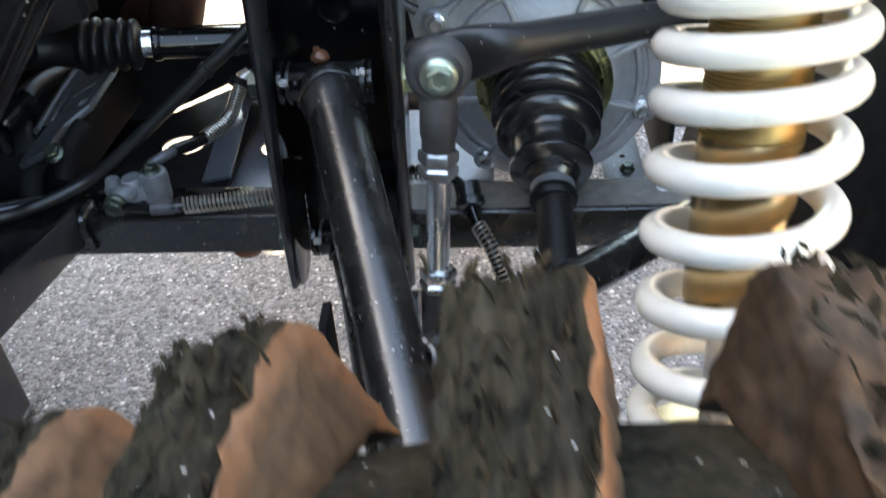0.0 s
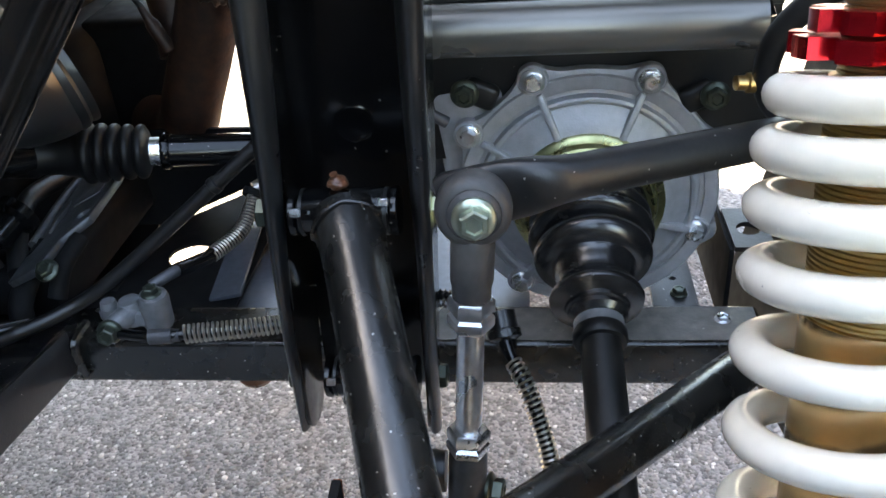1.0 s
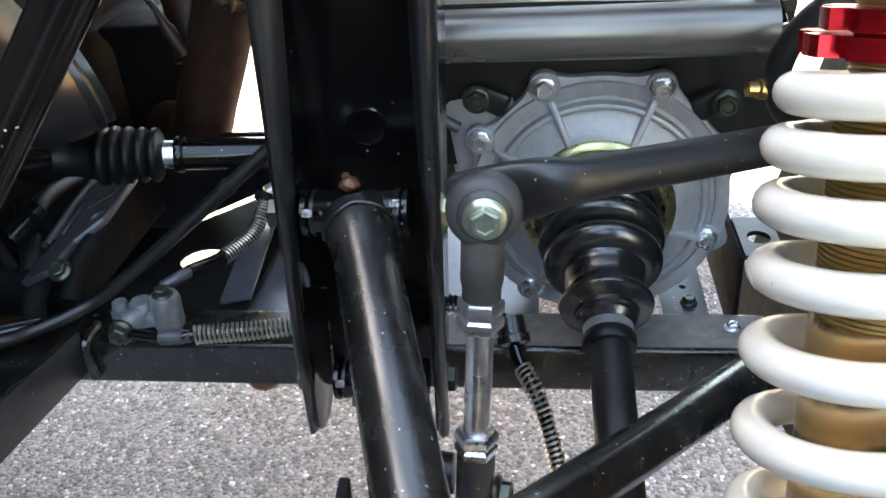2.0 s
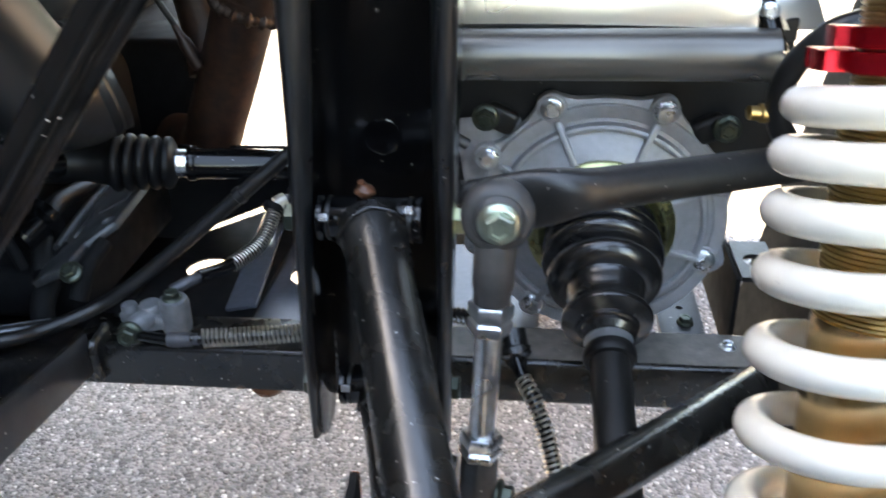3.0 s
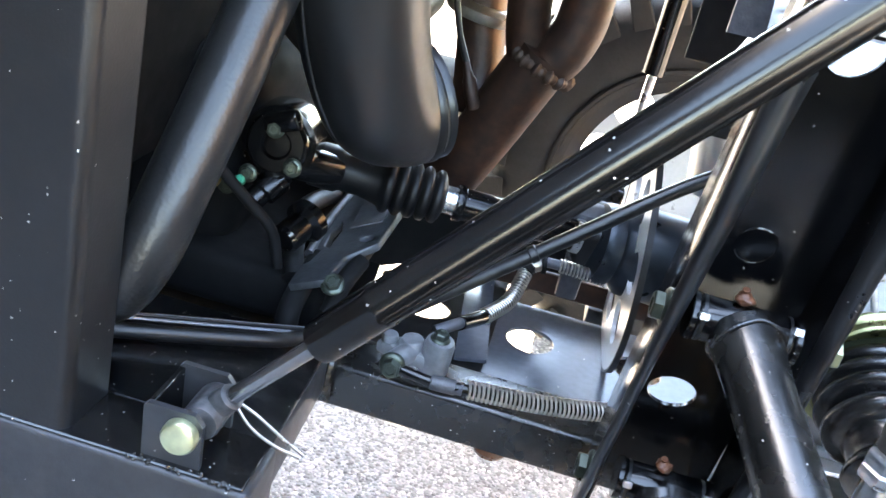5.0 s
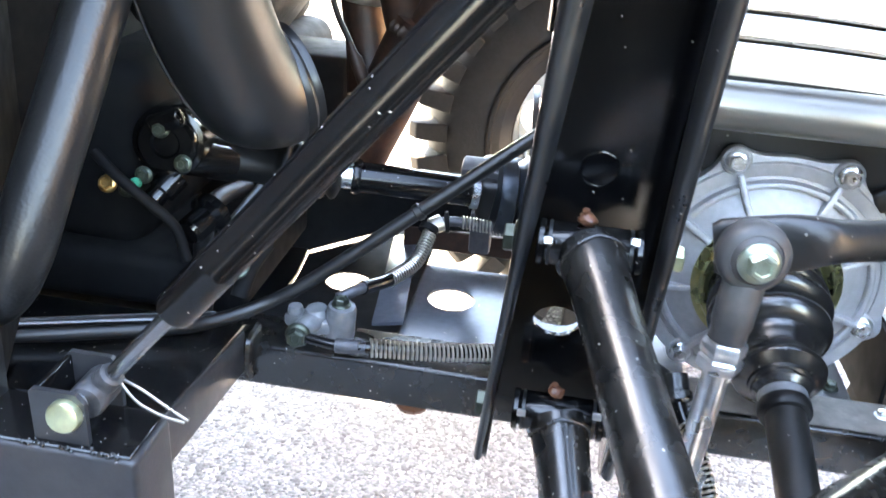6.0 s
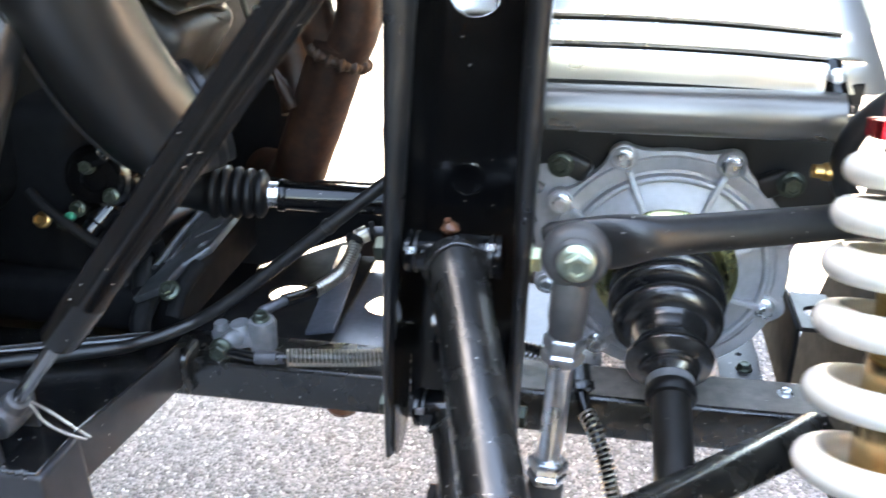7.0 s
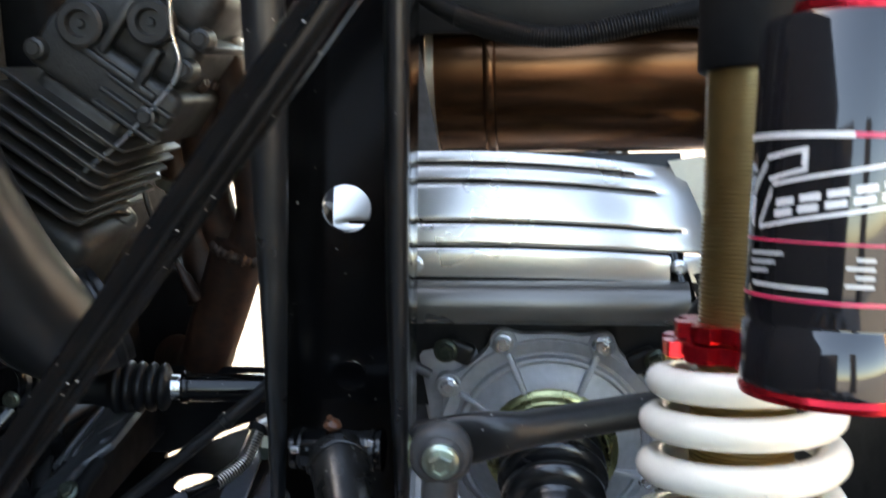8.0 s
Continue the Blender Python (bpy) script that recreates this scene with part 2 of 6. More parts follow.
# ---- mesh helpers ----
def axis_matrix(origin, direction, hint=(0, 0, 1)):
    """A frame at origin with its z along direction and its x as near to hint as it can be."""
    z = Vector(direction).normalized()
    h = Vector(hint)
    if abs(h.normalized().dot(z)) > 0.95:
        h = Vector((1, 0, 0)) if abs(z.x) < 0.9 else Vector((0, 1, 0))
    x = (h - z * h.dot(z)).normalized()
    y = z.cross(x)
    m = Matrix((x, y, z)).transposed().to_4x4()
    m.translation = Vector(origin)
    return m


def part(name, bm, material, parent=None, label="", smooth=True):
    """Links a bmesh as one mesh object, under a thing or a part."""
    me = bpy.data.meshes.new(name)
    bmesh.ops.recalc_face_normals(bm, faces=bm.faces)
    bm.to_mesh(me)
    bm.free()
    me.materials.append(material)
    if smooth:
        for p in me.polygons:
            p.use_smooth = True
        me.set_sharp_from_angle(angle=radians(38))
    ob = new(name, me)
    ob.parent = parent
    if label:
        ob["label"] = label
    return ob


def thing(name, label, category, group="", kind="", at=(0, 0, 0)):
    """An Empty at the base of a thing; its parts are built in world places."""
    ob = tagged(new(name), label, category, group, kind)
    ob.empty_display_size = 0.02
    return ob


def add(bm, other):
    me = bpy.data.meshes.new("tmp")
    other.to_mesh(me)
    other.free()
    bm.from_mesh(me)
    bpy.data.meshes.remove(me)
    return bm


def smooth_path(points, steps=8):
    """A Catmull-Rom curve through points."""
    pts = [Vector(p) for p in points]
    if len(pts) < 3:
        return pts
    pts = [pts[0] * 2 - pts[1]] + pts + [pts[-1] * 2 - pts[-2]]
    out = []
    for i in range(1, len(pts) - 2):
        a, b, c, d = pts[i - 1:i + 3]
        for k in range(steps):
            t = k / steps
            out.append(0.5 * (2 * b + (c - a) * t + (2 * a - 5 * b + 4 * c - d) * t * t + (3 * b - a - 3 * c + d) * t ** 3))
    out.append(pts[-2])
    return out


def tube(points, radius, seg=20, steps=8, caps=True, radii=None):
    """A pipe swept along a smooth path. radii: a function of 0..1 along it that scales the radius."""
    pts = smooth_path(points, steps)
    bm = bmesh.new()
    rings = []
    t = (pts[1] - pts[0]).normalized()
    u = t.orthogonal().normalized()
    for i, p in enumerate(pts):
        t2 = (pts[min(i + 1, len(pts) - 1)] - pts[max(i - 1, 0)]).normalized()
        u = (t.rotation_difference(t2) @ u)
        u = (u - t2 * u.dot(t2)).normalized()
        v = t2.cross(u)
        t = t2
        r = radius * (radii(i / (len(pts) - 1)) if radii else 1)
        rings.append([bm.verts.new(p + u * r * math.cos(a) + v * r * math.sin(a))
                      for a in (2 * math.pi * k / seg for k in range(seg))])
    for a, b in zip(rings, rings[1:]):
        for k in range(seg):
            bm.faces.new((a[k], a[(k + 1) % seg], b[(k + 1) % seg], b[k]))
    if caps:
        bm.faces.new(rings[0][::-1])
        bm.faces.new(rings[-1])
    return bm


def lathe(profile, m, seg=40, closed=False):
    """Turns (radius, height) pairs round the z axis of the frame m."""
    bm = bmesh.new()
    rings = []
    for r, h in profile:
        if r < 1e-6:
            rings.append([bm.verts.new(m @ Vector((0, 0, h)))])
        else:
            rings.append([bm.verts.new(m @ Vector((r * math.cos(a), r * math.sin(a), h)))
                          for a in (2 * math.pi * k / seg for k in range(seg))])
    pairs = list(zip(rings, rings[1:])) + ([(rings[-1], rings[0])] if closed else [])
    for a, b in pairs:
        for k in range(seg):
            j = (k + 1) % seg
            if len(a) == 1 and len(b) > 1:
                bm.faces.new((a[0], b[k], b[j]))
            elif len(b) == 1 and len(a) > 1:
                bm.faces.new((a[k], a[j], b[0]))
            elif len(a) > 1:
                bm.faces.new((a[k], a[j], b[j], b[k]))
    if not closed:
        for ring in (rings[0], rings[-1]):
            if len(ring) > 2:
                bm.faces.new(ring)
    return bm


def box(size, m, bevel=0.002, seg=2):
    bm = bmesh.new()
    bmesh.ops.create_cube(bm, size=1)
    bmesh.ops.scale(bm, vec=size, verts=bm.verts)
    if bevel:
        bmesh.ops.bevel(bm, geom=bm.edges[:], offset=bevel, segments=seg, affect="EDGES", profile=0.5)
    bmesh.ops.transform(bm, matrix=m, verts=bm.verts)
    return bm


def span(x0, x1, y0, y1, z0, z1, bevel=0.002, seg=2):
    """A box between world bounds."""
    return box((x1 - x0, y1 - y0, z1 - z0), pose((x0 + x1) / 2, (y0 + y1) / 2, (z0 + z1) / 2), bevel, seg)


def circle2d(cx, cy, rx, ry=None, n=28):
    ry = ry or rx
    return [(cx + rx * math.cos(2 * math.pi * k / n), cy + ry * math.sin(2 * math.pi * k / n)) for k in range(n)]


def plate(outline, thick, m, holes=(), bevel=0.0):
    """A sheet cut to an outline in the xy plane of m, with holes right through it; it grows from z = 0 to thick."""
    bm = bmesh.new()
    edges = []
    for loop in [outline, *holes]:
        vs = [bm.verts.new((x, y, 0)) for x, y in loop]
        edges += [bm.edges.new((vs[i], vs[(i + 1) % len(vs)])) for i in range(len(vs))]
    bmesh.ops.triangle_fill(bm, edges=edges, use_beauty=True, use_dissolve=False)
    got = bmesh.ops.extrude_face_region(bm, geom=bm.faces[:])
    bmesh.ops.translate(bm, vec=(0, 0, thick), verts=[g for g in got["geom"] if isinstance(g, bmesh.types.BMVert)])
    bmesh.ops.recalc_face_normals(bm, faces=bm.faces)
    if bevel:
        sharp = [e for e in bm.edges if len(e.link_faces) == 2 and e.calc_face_angle(0) > 0.8]
        bmesh.ops.bevel(bm, geom=sharp, offset=bevel, segments=2, affect="EDGES", profile=0.5)
    bmesh.ops.transform(bm, matrix=m, verts=bm.verts)
    return bm


def hex_bolt(m, across, height, flange=1.35, recess=True):
    """A flanged hexagon head that stands on the xy plane of m."""
    r = across / math.sqrt(3)
    bm = lathe([(r * flange, 0), (r * flange, height * 0.18), (r * flange * 0.9, height * 0.3), (r * 0.95, height * 0.38)], m, 24)
    add(bm, lathe([(r, height * 0.25), (r, height * 0.9), (r * 0.86, height), (r * 0.6, height),
                   (r * 0.5, height * (0.88 if recess else 1.0)), (0, height * (0.88 if recess else 1.0))], m, 6))
    return bm


def coil(m, radius, wire, heights, seg=10, per_turn=28, squash=1.0, start=0, narrow=lambda turn: 0.0):
    """A wire wound round the z axis of m; heights: the height after each whole turn; narrow: by how much a turn is drawn in."""
    pts = []
    for i in range(len(heights) - 1):
        for k in range(start if i == 0 else 0, per_turn):
            a = k / per_turn
            h0, h1 = heights[i], heights[i + 1]
            r = radius - narrow(i + a)
            pts.append(m @ Vector((r * math.cos(2 * math.pi * a), r * math.sin(2 * math.pi * a), h0 + (h1 - h0) * a)))
    bm = bmesh.new()
    rings = []
    axis = m.to_3x3() @ Vector((0, 0, 1))
    for i, p in enumerate(pts):
        t = (pts[min(i + 1, len(pts) - 1)] - pts[max(i - 1, 0)]).normalized()
        v = (axis - t * axis.dot(t)).normalized()
        u = t.cross(v)
        rings.append([bm.verts.new(p + (u * math.cos(b) + v * squash * math.sin(b)) * wire)
                      for b in (2 * math.pi * k / seg for k in range(seg))])
    for a, b in zip(rings, rings[1:]):
        for k in range(seg):
            bm.faces.new((a[k], a[(k + 1) % seg], b[(k + 1) % seg], b[k]))
    bm.faces.new(rings[0][::-1])
    bm.faces.new(rings[-1])
    return bm


def spring_hose(points, radius, wire, pitch, seg=5, per_turn=10):
    """A wire wound along a smooth path, as the guard round a brake hose."""
    pts = smooth_path(points, 24)
    lengths = [0.0]
    for a, b in zip(pts, pts[1:]):
        lengths.append(lengths[-1] + (b - a).length)
    total = lengths[-1]
    count = int(total / pitch * per_turn)
    centre, j = [], 0
    for i in range(count + 1):
        s = total * i / count
        while j < len(lengths) - 2 and lengths[j + 1] < s:
            j += 1
        f = (s - lengths[j]) / max(1e-9, lengths[j + 1] - lengths[j])
        centre.append((pts[j].lerp(pts[j + 1], f), (pts[j + 1] - pts[j]).normalized()))
    u = centre[0][1].orthogonal().normalized()
    wound = []
    for i, (p, t) in enumerate(centre):
        u = (u - t * u.dot(t)).normalized()
        v = t.cross(u)
        a = 2 * math.pi * i / per_turn
        wound.append(p + (u * math.cos(a) + v * math.sin(a)) * radius)
    bm = bmesh.new()
    rings = []
    for i, p in enumerate(wound):
        t = (wound[min(i + 1, len(wound) - 1)] - wound[max(i - 1, 0)]).normalized()
        a = (p - centre[i][0]).normalized()
        b = t.cross(a)
        rings.append([bm.verts.new(p + (a * math.cos(c) + b * math.sin(c)) * wire) for c in (2 * math.pi * k / seg for k in range(seg))])
    for a, b in zip(rings, rings[1:]):
        for k in range(seg):
            bm.faces.new((a[k], a[(k + 1) % seg], b[(k + 1) % seg], b[k]))
    return bm


def weld(points, radius, parent, name="weld_bead", material=None):
    """An uneven bead along a path."""
    pts = smooth_path(points, 10)
    rnd = random.Random(len(pts))
    bm = tube(pts, radius, 8, 1, radii=lambda f: 0.85 + 0.22 * abs(math.sin(f * len(pts) * 0.7)) + 0.1 * rnd.random())
    return part(name, bm, material or BLACK_DUSTY, parent)


# ---- ground ----
def build_ground():
    bm = bmesh.new()
    bmesh.ops.create_grid(bm, x_segments=40, y_segments=40, size=150)
    tagged(part("ground", bm, ground_material(), None, smooth=False), "grey worn asphalt with exposed pale stone chips", "ground", kind="structure")


def build_stones():
    """Loose-set stone chips of the asphalt in the stretch that the vehicle stands over."""
    rng = np.random.default_rng(7)
    base = np.array([(1, 0, 0), (.5, .8, 0), (-.5, .85, 0), (-1, .05, 0), (-.5, -.8, 0), (.5, -.85, 0),
                     (.55, .1, .75), (-.1, .5, .8), (-.5, -.2, .7), (.1, -.5, .78)])
    faces = [(0, 1, 6), (1, 7, 6), (1, 2, 7), (2, 3, 8), (2, 8, 7), (3, 4, 8), (4, 9, 8), (4, 5, 9), (5, 0, 6), (5, 6, 9), (6, 7, 8), (6, 8, 9)]
    cell = 0.0060
    xs, ys = np.meshgrid(np.arange(-0.95, 0.75, cell), np.arange(0.40, 1.50, cell))
    n = xs.size
    cx = xs.ravel() + rng.uniform(-.5, .5, n) * cell
    cy = ys.ravel() + rng.uniform(-.5, .5, n) * cell
    size = rng.uniform(0.0017, 0.0044, n) * rng.uniform(0.7, 1.15, n)
    turn = rng.uniform(0, 2 * np.pi, n)
    flat = rng.uniform(0.5, 1.0, n)
    stretch = rng.uniform(0.7, 1.3, n)
    px, py = base[:, 0][None] * stretch[:, None], base[:, 1][None]
    c, s = np.cos(turn)[:, None], np.sin(turn)[:, None]
    vx = cx[:, None] + size[:, None] * (px * c - py * s)
    vy = cy[:, None] + size[:, None] * (px * s + py * c)
    vz = base[:, 2][None] * (size * flat)[:, None] * 0.55 - 0.0004
    verts = np.stack([vx, vy, vz], -1).reshape(-1, 3)
    tri = (np.array(faces)[None] + (np.arange(n) * len(base))[:, None, None]).reshape(-1, 3)
    me = bpy.data.meshes.new("asphalt_stones")
    me.from_pydata(verts.tolist(), [], tri.tolist())
    me.materials.append(stone_material())
    tagged(new("asphalt_stones", me), "grey and pale stone chips bedded in asphalt", "stones", kind="stuff")


build_ground()
build_stones()


# ---- chassis ----
def build_frame_rail():
    rail = thing("frame_rail", "black painted square steel tube of the chassis, pale with dust and sheen on top", "frame rail")
    part("tube", span(-0.330, 0.225, 0.632, 0.682, 0.349, 0.389, 0.004, 3), BLACK_DUSTY, rail)
    # dust and grazing sky sheen, both put into this pale layer's colour
    dust = plate([(-0.030, 0.6365), (0.2215, 0.6365), (0.2215, 0.6775), (-0.020, 0.6775)], 0.0006, pose(0, 0, 0.3890))
    part("dust_sheen_layer", dust, RAIL_DUST_SHEEN, rail, "grey-brown layer of dust and painted sky sheen on top")
    weld([(-0.308, 0.629, 0.356), (-0.309, 0.629, 0.374), (-0.308, 0.630, 0.391), (-0.309, 0.655, 0.392)], 0.0042, rail)
    part("grommet", lathe([(0.013, -0.004), (0.015, 0.0), (0.013, 0.006), (0.006, 0.007)], axis_matrix((-0.172, 0.648, 0.345), (0, 0, 1)), 20),
         RUST_SPOT, rail, "brown rubber grommet under the tube")
    part("screw", hex_bolt(axis_matrix((0.196, 0.662, 0.389), (0, 0, 1)), 0.008, 0.005), ZINC, rail)


def build_sill_beam():
    beam = thing("sill_beam", "dark grey painted box beam of the chassis with a scuffed black top", "chassis beam")
    part("beam", span(-0.95, -0.289, 0.411, 0.456, 0.345, 0.446, 0.004, 3), GREY_PAINT, beam)
    arm = span(-0.405, -0.292, 0.456, 0.6315, 0.398, 0.4455, 0.003, 2)
    floor = span(-0.95, -0.3965, 0.458, 0.66, 0.385, 0.432, 0.003, 2)
    for v in arm.verts:
        back = v.co.y - 0.456
        if v.co.x > -0.35:
            v.co.x += -0.0005 - 0.100 * back
        v.co.z += (0.008 if v.co.z < 0.42 else 0.0) - 0.245 * back
    for v in floor.verts:
        v.co.z -= 0.30 * (v.co.y - 0.456)
    part("gusset", arm, GREY_PAINT, beam)
    part("floor_plate", floor, BLACK_DULL, beam, "dark floor pan behind the beam")
    part("top_plate", span(-0.95, -0.2925, 0.4125, 0.4555, 0.4460, 0.4482, 0.0008, 1), BEAM_TOP, beam, "scuffed gloss black top plate")
    slope = span(-0.95, -0.2925, 0.4555, 0.630, 0.4460, 0.4482, 0.0008, 1)
    for v in slope.verts:
        back = max(0.0, v.co.y - 0.4555)
        v.co.z -= 0.235 * back
        if v.co.x > -0.35:
            v.co.x -= 0.100 * back
    part("top_plate", slope, BEAM_TOP, beam)
    bits = random.Random(5)
    spatter = bmesh.new()
    for k in range(26):
        blob = bmesh.ops.create_icosphere(spatter, subdivisions=1, radius=bits.uniform(0.0007, 0.0022))
        bmesh.ops.translate(spatter, vec=(bits.uniform(-0.365, -0.300), 0.4125 + bits.uniform(-0.0012, 0.003), 0.4478 + bits.uniform(-0.001, 0.0006)), verts=blob["verts"])
    part("weld_spatter", spatter, BLACK_DUSTY, beam)
    ends = Vector((-0.600, 0.4325, 0.4676)), Vector((-0.330, 0.6190, 0.4210))
    along = (ends[1] - ends[0]).normalized()
    stem = axis_matrix((ends[0] + ends[1]) / 2 - Vector((0, 0, 0.008)), along, (0, 0, 1))
    part("edge_bar", box((0.018, 0.004, (ends[1] - ends[0]).length), stem, 0.0008, 1), BLACK_DULL, beam, "thin upright flange")
    # highlight along the flange edge, drawn as two pale tubes
    for off in (0.0, -0.0042):
        part("edge_highlight", tube([ends[0] + Vector((0, off, 0)), ends[1] + Vector((0, off, off * 0.4))], 0.0013, 8), CAST_GREY, beam, "pale highlight drawn along the flange edge")


def lean(local):
    """A place on the upright bracket: across from its middle, back from its front edge, up from its upper pivot."""
    x, y, z = local
    return Vector((-0.0504 + x + 0.057 * z, 0.531 + y - 0.085 * z, 0.556 + z))


POST = Matrix(((1, 0, 0.057, -0.0504), (0, 1, -0.085, 0.531), (0, 0, 1, 0.556), (0, 0, 0, 1)))


def folded_lip(side, width):
    """The front edge of a flange, folded inwards; width: how far in it reaches at a height."""
    bm = bmesh.new()
    rows = []
    for k in range(25):
        z = -0.187 + 0.707 * k / 24
        w = width(z) + 0.002
        out = [(w * q, 0.0010 + 0.027 * (q - 0.42) ** 2 if q > 0 else 0.010) for q in (0.0, 0.02, 0.10, 0.20, 0.32, 0.45, 0.58, 0.72, 0.86, 0.97, 1.0)]
        out += [(w, 0.0125), (w * 0.6, 0.0058), (0.0050, 0.0085), (0.0048, 0.012)]
        low = max(0.0, 0.05 - z) * 0.012
        rows.append([bm.verts.new(lean((side * (-0.0475 - low + x), y + max(0.0, -0.10 - z) * 0.10, z))) for x, y in out])
    n = len(rows[0])
    for r0, r1 in zip(rows, rows[1:]):
        for k in range(n):
            bm.faces.new((r0[k], r0[(k + 1) % n], r1[(k + 1) % n], r1[k]))
    bm.faces.new(rows[0][::-1])
    bm.faces.new(rows[-1])
    return bm


def build_upright():
    post = thing("suspension_upright", "gloss black folded steel channel that carries the suspension pivots", "bracket")
    # web with a round hole, a large pressed boss, and an oval hole below
    web = plate([(-0.041, -0.165), (0.041, -0.165), (0.043, 0.52), (-0.043, 0.52)], 0.004, POST @ pose(0, 0.0685, 0, 90, 0, 0),
                holes=[circle2d(-0.0026, 0.1585, 0.0168), circle2d(-0.0095, -0.090, 0.0165, 0.0122)])
    part("web", web, BLACK, post)
    part("boss", lathe([(0.0132, -0.002), (0.0128, 0.0001), (0.0118, 0.0005), (0.0108, 0.0001), (0, 0.0001)],
                       POST @ axis_matrix((-0.003, 0.0645, 0.031), (0, -1, 0)), 32), BLACK, post)

    def flange(x):
        # a sheet seen edge-on from the front, whose foot ends in a round
        out = [(0.0675, 0.52), (0.008, 0.52), (0.008, -0.10), (0.010, -0.150)]
        out += [(0.0335 + 0.0235 * math.cos(q), -0.172 + 0.0235 * math.sin(q)) for q in [radians(d) for d in (180, 205, 230, 255, 270, 285, 310, 335, 360)]]
        out += [(0.0610, -0.145), (0.0675, -0.10)]
        m = POST @ Matrix(((0, 0, 1, x), (1, 0, 0, 0), (0, 1, 0, 0), (0, 0, 0, 1)))
        return plate(out, 0.0045, m, bevel=0.0008)

    part("flange", flange(-0.0455), BLACK, post)
    part("flange", flange(0.0410), BLACK, post)
    part("lip", folded_lip(1, lambda z: 0.0060 if z < -0.05 else min(0.022, 0.0060 + 0.052 * (z + 0.05))), UPRIGHT_LIP, post, "satin black folded front edge, reflected light in its grey")
    part("lip", folded_lip(-1, lambda z: 0.0075 if z < -0.05 else min(0.0125, 0.0075 + 0.03 * (z + 0.05))), UPRIGHT_LIP, post)
    for y, z in ((0.018, -0.005), (0.027, -0.146)):
        part("pivot_bolt", hex_bolt(axis_matrix(lean((-0.0455, y, z)), (-1, 0, 0)), 0.016, 0.010), BOLT_DARK, post)
        part("pivot_nut", hex_bolt(axis_matrix(lean((0.0455, y, z)), (1, 0, 0)), 0.015, 0.009), ZINC_YELLOW if z > -0.1 else BOLT_DARK, post)


build_frame_rail()
build_sill_beam()
build_upright()


def build_skid_plate():
    skid = thing("skid_plate", "blue-black sheet steel skid plate with oval lightening holes", "skid plate")
    part("sheet", plate([(-0.205, 0.690), (0.05, 0.690), (0.05, 0.845), (-0.205, 0.845)], 0.003, pose(0, 0, 0.3715),
                        holes=[circle2d(-0.162, 0.779, 0.0225, 0.0225), circle2d(-0.062, 0.779, 0.0225, 0.0225)]), SKID, skid)
    part("rib", box((0.028, 0.185, 0.004), pose(-0.2170, 0.792, 0.3845, 0, -8, 6), 0.001), SKID, skid)
    part("sheet", plate([(-0.375, 0.640), (-0.2985, 0.640), (-0.2985, 0.684), (-0.1960, 0.684), (-0.1960, 0.945), (-0.2380, 0.902), (-0.3155, 0.8185), (-0.3110, 0.772), (-0.3110, 0.715), (-0.375, 0.715)], 0.003, pose(0, 0, 0.3785),
                        holes=[circle2d(-0.2615, 0.774, 0.0225, 0.021)]), MATT, skid, "dull black second sheet")
    rear = thing("steel_bracket", "black steel bracket plates bolted beside the final drive", "bracket")
    part("plate", plate([(0.150, 0.690), (0.186, 0.690), (0.186, 0.80), (0.150, 0.80)], 0.004, pose(0, 0, 0.372),
                        holes=[circle2d(0.170, 0.738, 0.003, n=12)]), GREY_PAINT, rear)
    part("bolt", hex_bolt(axis_matrix((0.172, 0.715, 0.376), (0, 0, 1)), 0.009, 0.006), BOLT_DARK, rear)
    part("side_plate", span(0.202, 0.206, 0.69, 0.86, 0.36, 0.434, 0.001), MATT, rear)
    part("top_plate", plate([(0.206, 0.69), (0.236, 0.69), (0.236, 0.750), (0.206, 0.750)], 0.004, pose(0, 0, 0.432),
                            holes=[circle2d(0.221, 0.718, 0.009, 0.010)]), BLACK_DULL, rear)


build_skid_plate()


